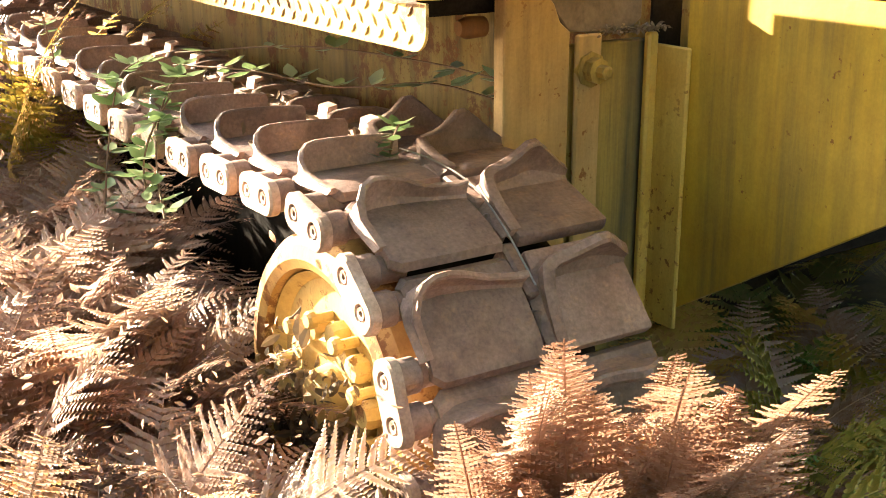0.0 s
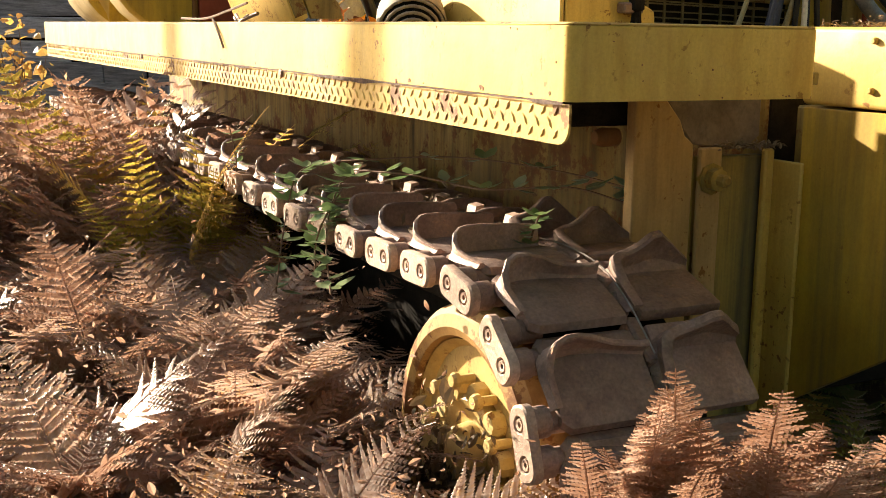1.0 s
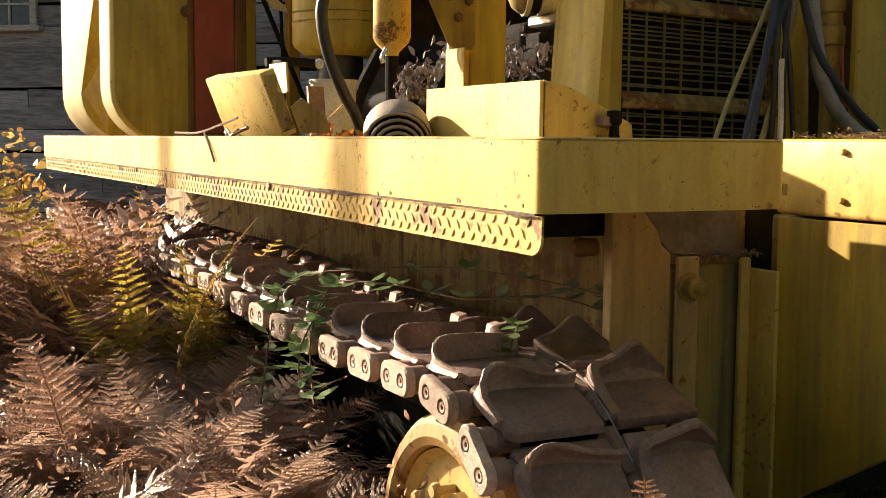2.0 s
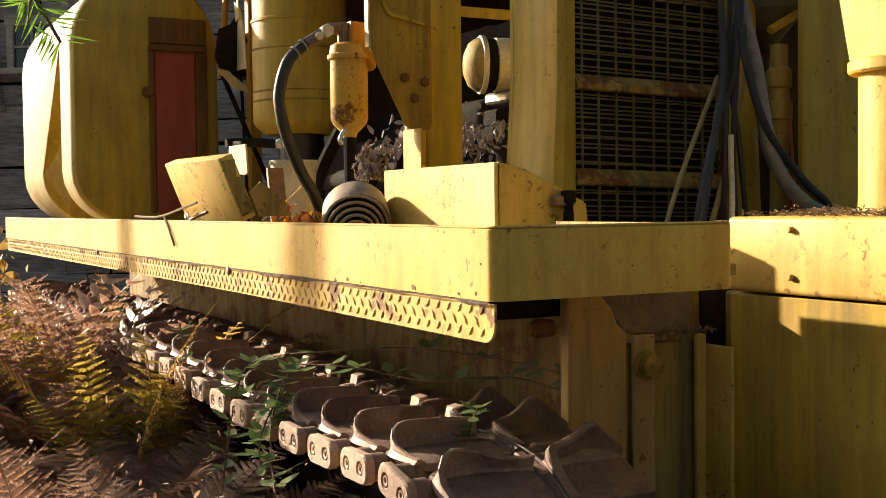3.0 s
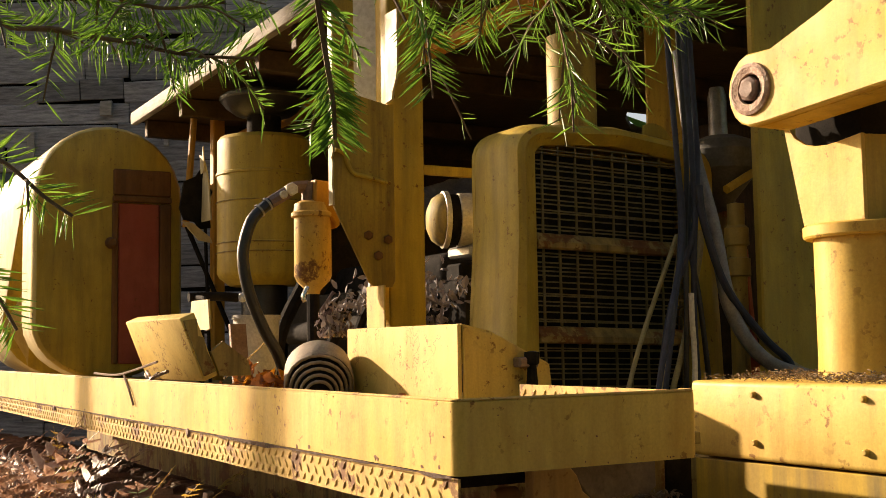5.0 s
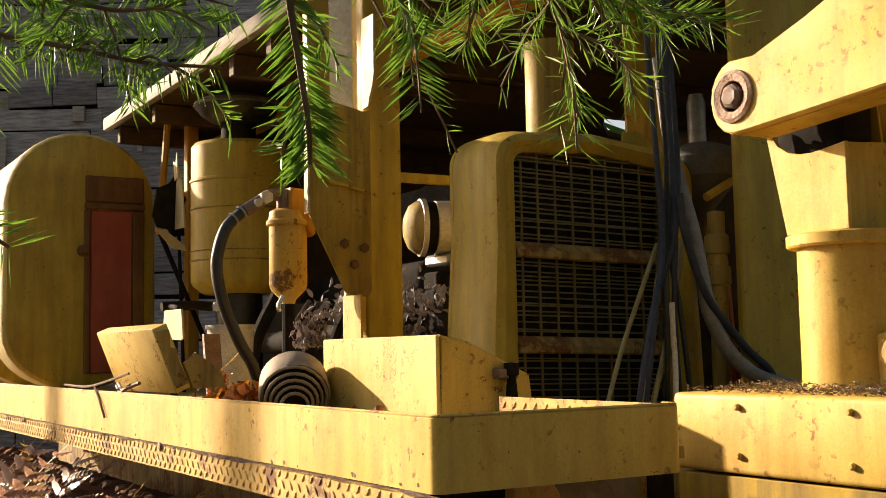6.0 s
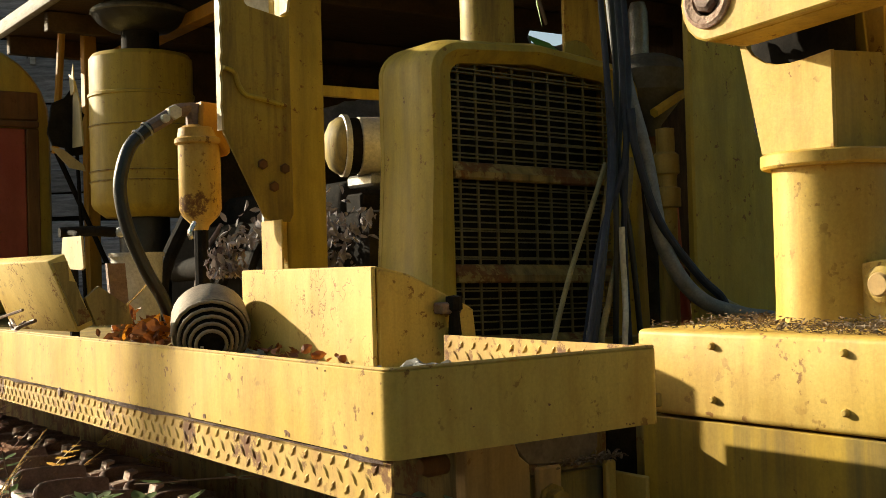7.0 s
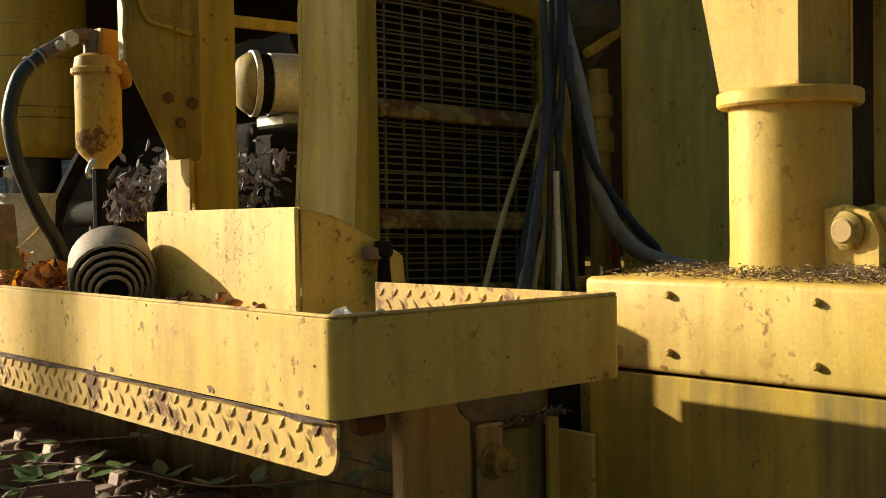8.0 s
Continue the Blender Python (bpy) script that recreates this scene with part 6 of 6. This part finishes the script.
bough = thing("fir_branch", "fresh green fir branch hanging before the machine", "branch")
fir(bough, [(-2.20, -1.00, 1.80), (-1.60, -1.15, 1.70), (-1.10, -1.25, 1.60), (-0.90, -1.29, 1.54), (-0.80, -1.33, 1.51), (-0.66, -1.40, 1.50)], 14, 20, reach=0.05, density=700)
fir(bough, [(-2.20, -0.95, 2.05), (-1.50, -0.97, 1.86), (-1.05, -1.0, 1.74), (-0.75, -1.03, 1.68), (-0.58, -1.10, 1.66), (-0.42, -1.18, 1.64)], 14, 21, reach=0.06, density=600)
for k, (size, twigs, reach, density, line) in enumerate((
        (1.00, 9, 0.035, 750, [(-0.95, -1.27, 1.55), (-0.931, -1.16, 1.461), (-0.902, -1.182, 1.444), (-0.878, -1.207, 1.435), (-0.857, -1.231, 1.426), (-0.834, -1.256, 1.421)]),
        (1.00, 12, 0.035, 1125, [(-0.93, -1.28, 1.55), (-0.93, -1.191, 1.466), (-0.895, -1.211, 1.456), (-0.868, -1.227, 1.447), (-0.843, -1.242, 1.449)]),
        (0.78, 3, 0.020, 1635, [(-0.86, -1.33, 1.525), (-0.878, -1.41, 1.469), (-0.873, -1.408, 1.418), (-0.871, -1.408, 1.401), (-0.868, -1.408, 1.382), (-0.866, -1.408, 1.369), (-0.865, -1.407, 1.358)]),
        (1.25, 0, 0.033, 110, [(-0.712, -1.054, 1.67), (-0.695, -1.046, 1.563), (-0.67, -1.057, 1.538), (-0.654, -1.066, 1.505), (-0.637, -1.071, 1.479), (-0.626, -1.076, 1.454), (-0.608, -1.066, 1.434)]),
        (1.60, 4, 0.040, 422, [(-0.641, -1.107, 1.643), (-0.625, -1.134, 1.553), (-0.63, -1.127, 1.515), (-0.633, -1.123, 1.497), (-0.636, -1.119, 1.484)]),
        (1.30, 6, 0.039, 462, [(-0.684, -1.236, 1.576), (-0.722, -1.305, 1.474), (-0.713, -1.308, 1.452), (-0.708, -1.31, 1.437), (-0.704, -1.31, 1.419), (-0.701, -1.31, 1.403)]),
        (1.60, 9, 0.048, 609, [(-0.577, -1.139, 1.643), (-0.626, -1.195, 1.524), (-0.599, -1.207, 1.503), (-0.575, -1.22, 1.489), (-0.554, -1.235, 1.481)]),
        (1.60, 3, 0.032, 234, [(-0.561, -1.139, 1.643), (-0.61, -1.203, 1.515), (-0.598, -1.207, 1.479), (-0.59, -1.209, 1.462), (-0.585, -1.211, 1.443)]),
        (1.00, 6, 0.030, 1125, [(-0.82, -1.33, 1.52), (-0.809, -1.322, 1.456), (-0.797, -1.327, 1.44), (-0.791, -1.329, 1.428), (-0.787, -1.331, 1.418)]),
        (1.60, 16, 0.048, 703, [(-0.673, -1.091, 1.643), (-0.69, -1.172, 1.531), (-0.657, -1.191, 1.511), (-0.628, -1.207, 1.505), (-0.602, -1.223, 1.51), (-0.564, -1.246, 1.508)]),
        (1.00, 2, 0.020, 375, [(-1.05, -1.26, 1.58), (-0.99, -1.24, 1.43), (-0.956, -1.247, 1.379), (-0.937, -1.257, 1.368), (-0.924, -1.264, 1.355), (-0.914, -1.269, 1.347)]),
        (1.00, 2, 0.020, 375, [(-1.05, -1.26, 1.58), (-0.99, -1.24, 1.42), (-0.96, -1.244, 1.353), (-0.945, -1.251, 1.328), (-0.938, -1.255, 1.315), (-0.932, -1.258, 1.303)]))):
    fir(bough, line, twigs, k + 1, 0.0165 * size, reach, density)


def shrub(x, y, z, h, n, seed):
    r = random.Random(seed)
    t = thing("shrub", "thin shrub with yellow autumn leaves by the wall", "shrub", "shrubs by the wall", (x, y, z))
    bm = bmesh.new()
    for k in range(5):
        top = Vector((r.uniform(-0.16, 0.16), r.uniform(-0.1, 0.1), h * r.uniform(0.7, 1.0)))
        line = curve_points([(0, 0, 0), top * 0.5 + Vector((r.uniform(-0.05, 0.05), 0, 0)), top], 6)
        part("stem", tube(line, 0.006, 5, 1, None, 0.4), TWIG, t)
        for _ in range(n // 5):
            c = line[r.randrange(len(line) // 3, len(line))] + Vector((r.gauss(0, 0.06), r.gauss(0, 0.06), r.gauss(0, 0.05)))
            m = Euler((r.gauss(0, 0.7), r.gauss(0, 0.7), r.uniform(0, 6.3))).to_matrix()
            q = r.uniform(0.025, 0.055)
            ring = [Vector((0, -1, 0)), Vector((0.7, -0.3, 0.1)), Vector((0.5, 0.5, 0.1)), Vector((0, 1.1, -0.15)), Vector((-0.5, 0.5, 0.1)), Vector((-0.7, -0.3, 0.1))]
            bm.faces.new([bm.verts.new(c + m @ (p * q)) for p in ring])
    part("foliage", bm, YELLOWING, t, "", 0)


shrub(0.02, 7.6, -0.08, 1.45, 130, 3)
shrub(-0.22, 7.9, -0.08, 1.30, 110, 4)

# ---------------------------------------------------------------- trees round about, added to shape the light
def tree(x, y, r, h, seed, clumps=60, low=1.2):
    """A conifer: a tapered trunk, drooping limbs and a ragged crown of needle sprays."""
    q = random.Random(seed)
    t = thing("fir_tree", "added tall dark fir tree with a ragged crown", "tree", "firs round the machine", (x, y, -0.1))
    part("trunk", tube([(0, 0, 0), (q.uniform(-0.05, 0.05), 0, h * 0.4), (q.uniform(-0.1, 0.1), 0.05, h)], r, 12, 6, None, 0.2), BARK, t)
    bm, lb = bmesh.new(), bmesh.new()
    for k in range(clumps):
        z = low + (h - low) * (k / clumps) ** 0.9
        a = q.uniform(0, math.tau)
        reach = (h - z) * 0.30 * q.uniform(0.6, 1.2) + 0.25
        end = Vector((math.cos(a) * reach, math.sin(a) * reach, z - reach * q.uniform(0.1, 0.35)))
        tube([(0, 0, z), end * 0.5 + Vector((0, 0, z * 0.5 + 0.05)), end], 0.02, 5, 3, lb, 0.3)
        for j in range(60):
            u = q.uniform(0.2, 1.0)
            c = Vector((0, 0, z)).lerp(end, u) + Vector((q.gauss(0, 0.12), q.gauss(0, 0.12), q.gauss(-0.06, 0.09))) * (0.5 + reach * 0.4)
            d = Vector((q.gauss(0, 1), q.gauss(0, 1), q.gauss(-0.5, 0.4))).normalized()
            w = d.cross(Vector((0, 0, 1))).normalized() * q.uniform(0.04, 0.10)
            e = c + d * q.uniform(0.25, 0.55)
            bm.faces.new([bm.verts.new(p) for p in (c, c.lerp(e, 0.5) + w, e, c.lerp(e, 0.5) - w)])
    part("limbs", lb, BARK, t)
    part("crown", bm, NEEDLE, t, "", 0)
    return t


# Two trunks placed out of view to cast shade bands on the sill.
tree(-3.0, 7.28, 0.095, 9, 1, 20, 5.5)
tree(-3.2, 9.42, 0.095, 10, 2, 20, 6.0)
tree(-2.3, -0.95, 0.12, 9, 12, 24, 3.2)
# Surrounding firs added to close the place in and dim the sky light.
tree(-6.5, -3.5, 0.2, 11, 3)
tree(-7.65, -12.75, 0.2, 12, 4)
tree(-1.7, -11.9, 0.2, 10, 5)
tree(5.1, -11.05, 0.2, 12, 6)
tree(10.2, -7.65, 0.2, 11, 7)
tree(12.75, -0.85, 0.2, 12, 8)
tree(6.5, 3.5, 0.2, 11, 9)
tree(-8.5, 1.0, 0.2, 11, 10)
for k, (x, y) in enumerate(((-3.6, -4.6), (-0.2, -4.8), (1.6, -5.4), (4.2, -3.6), (5.2, -1.6), (8.5, 2.0), (-6.0, -1.2), (2.8, -9.0), (-2.6, -9.5), (8.0, -3.5))):
    tree(x * 1.6, y * 1.6, 0.16, 10 + (k % 4), 40 + k, 60, 3.2)
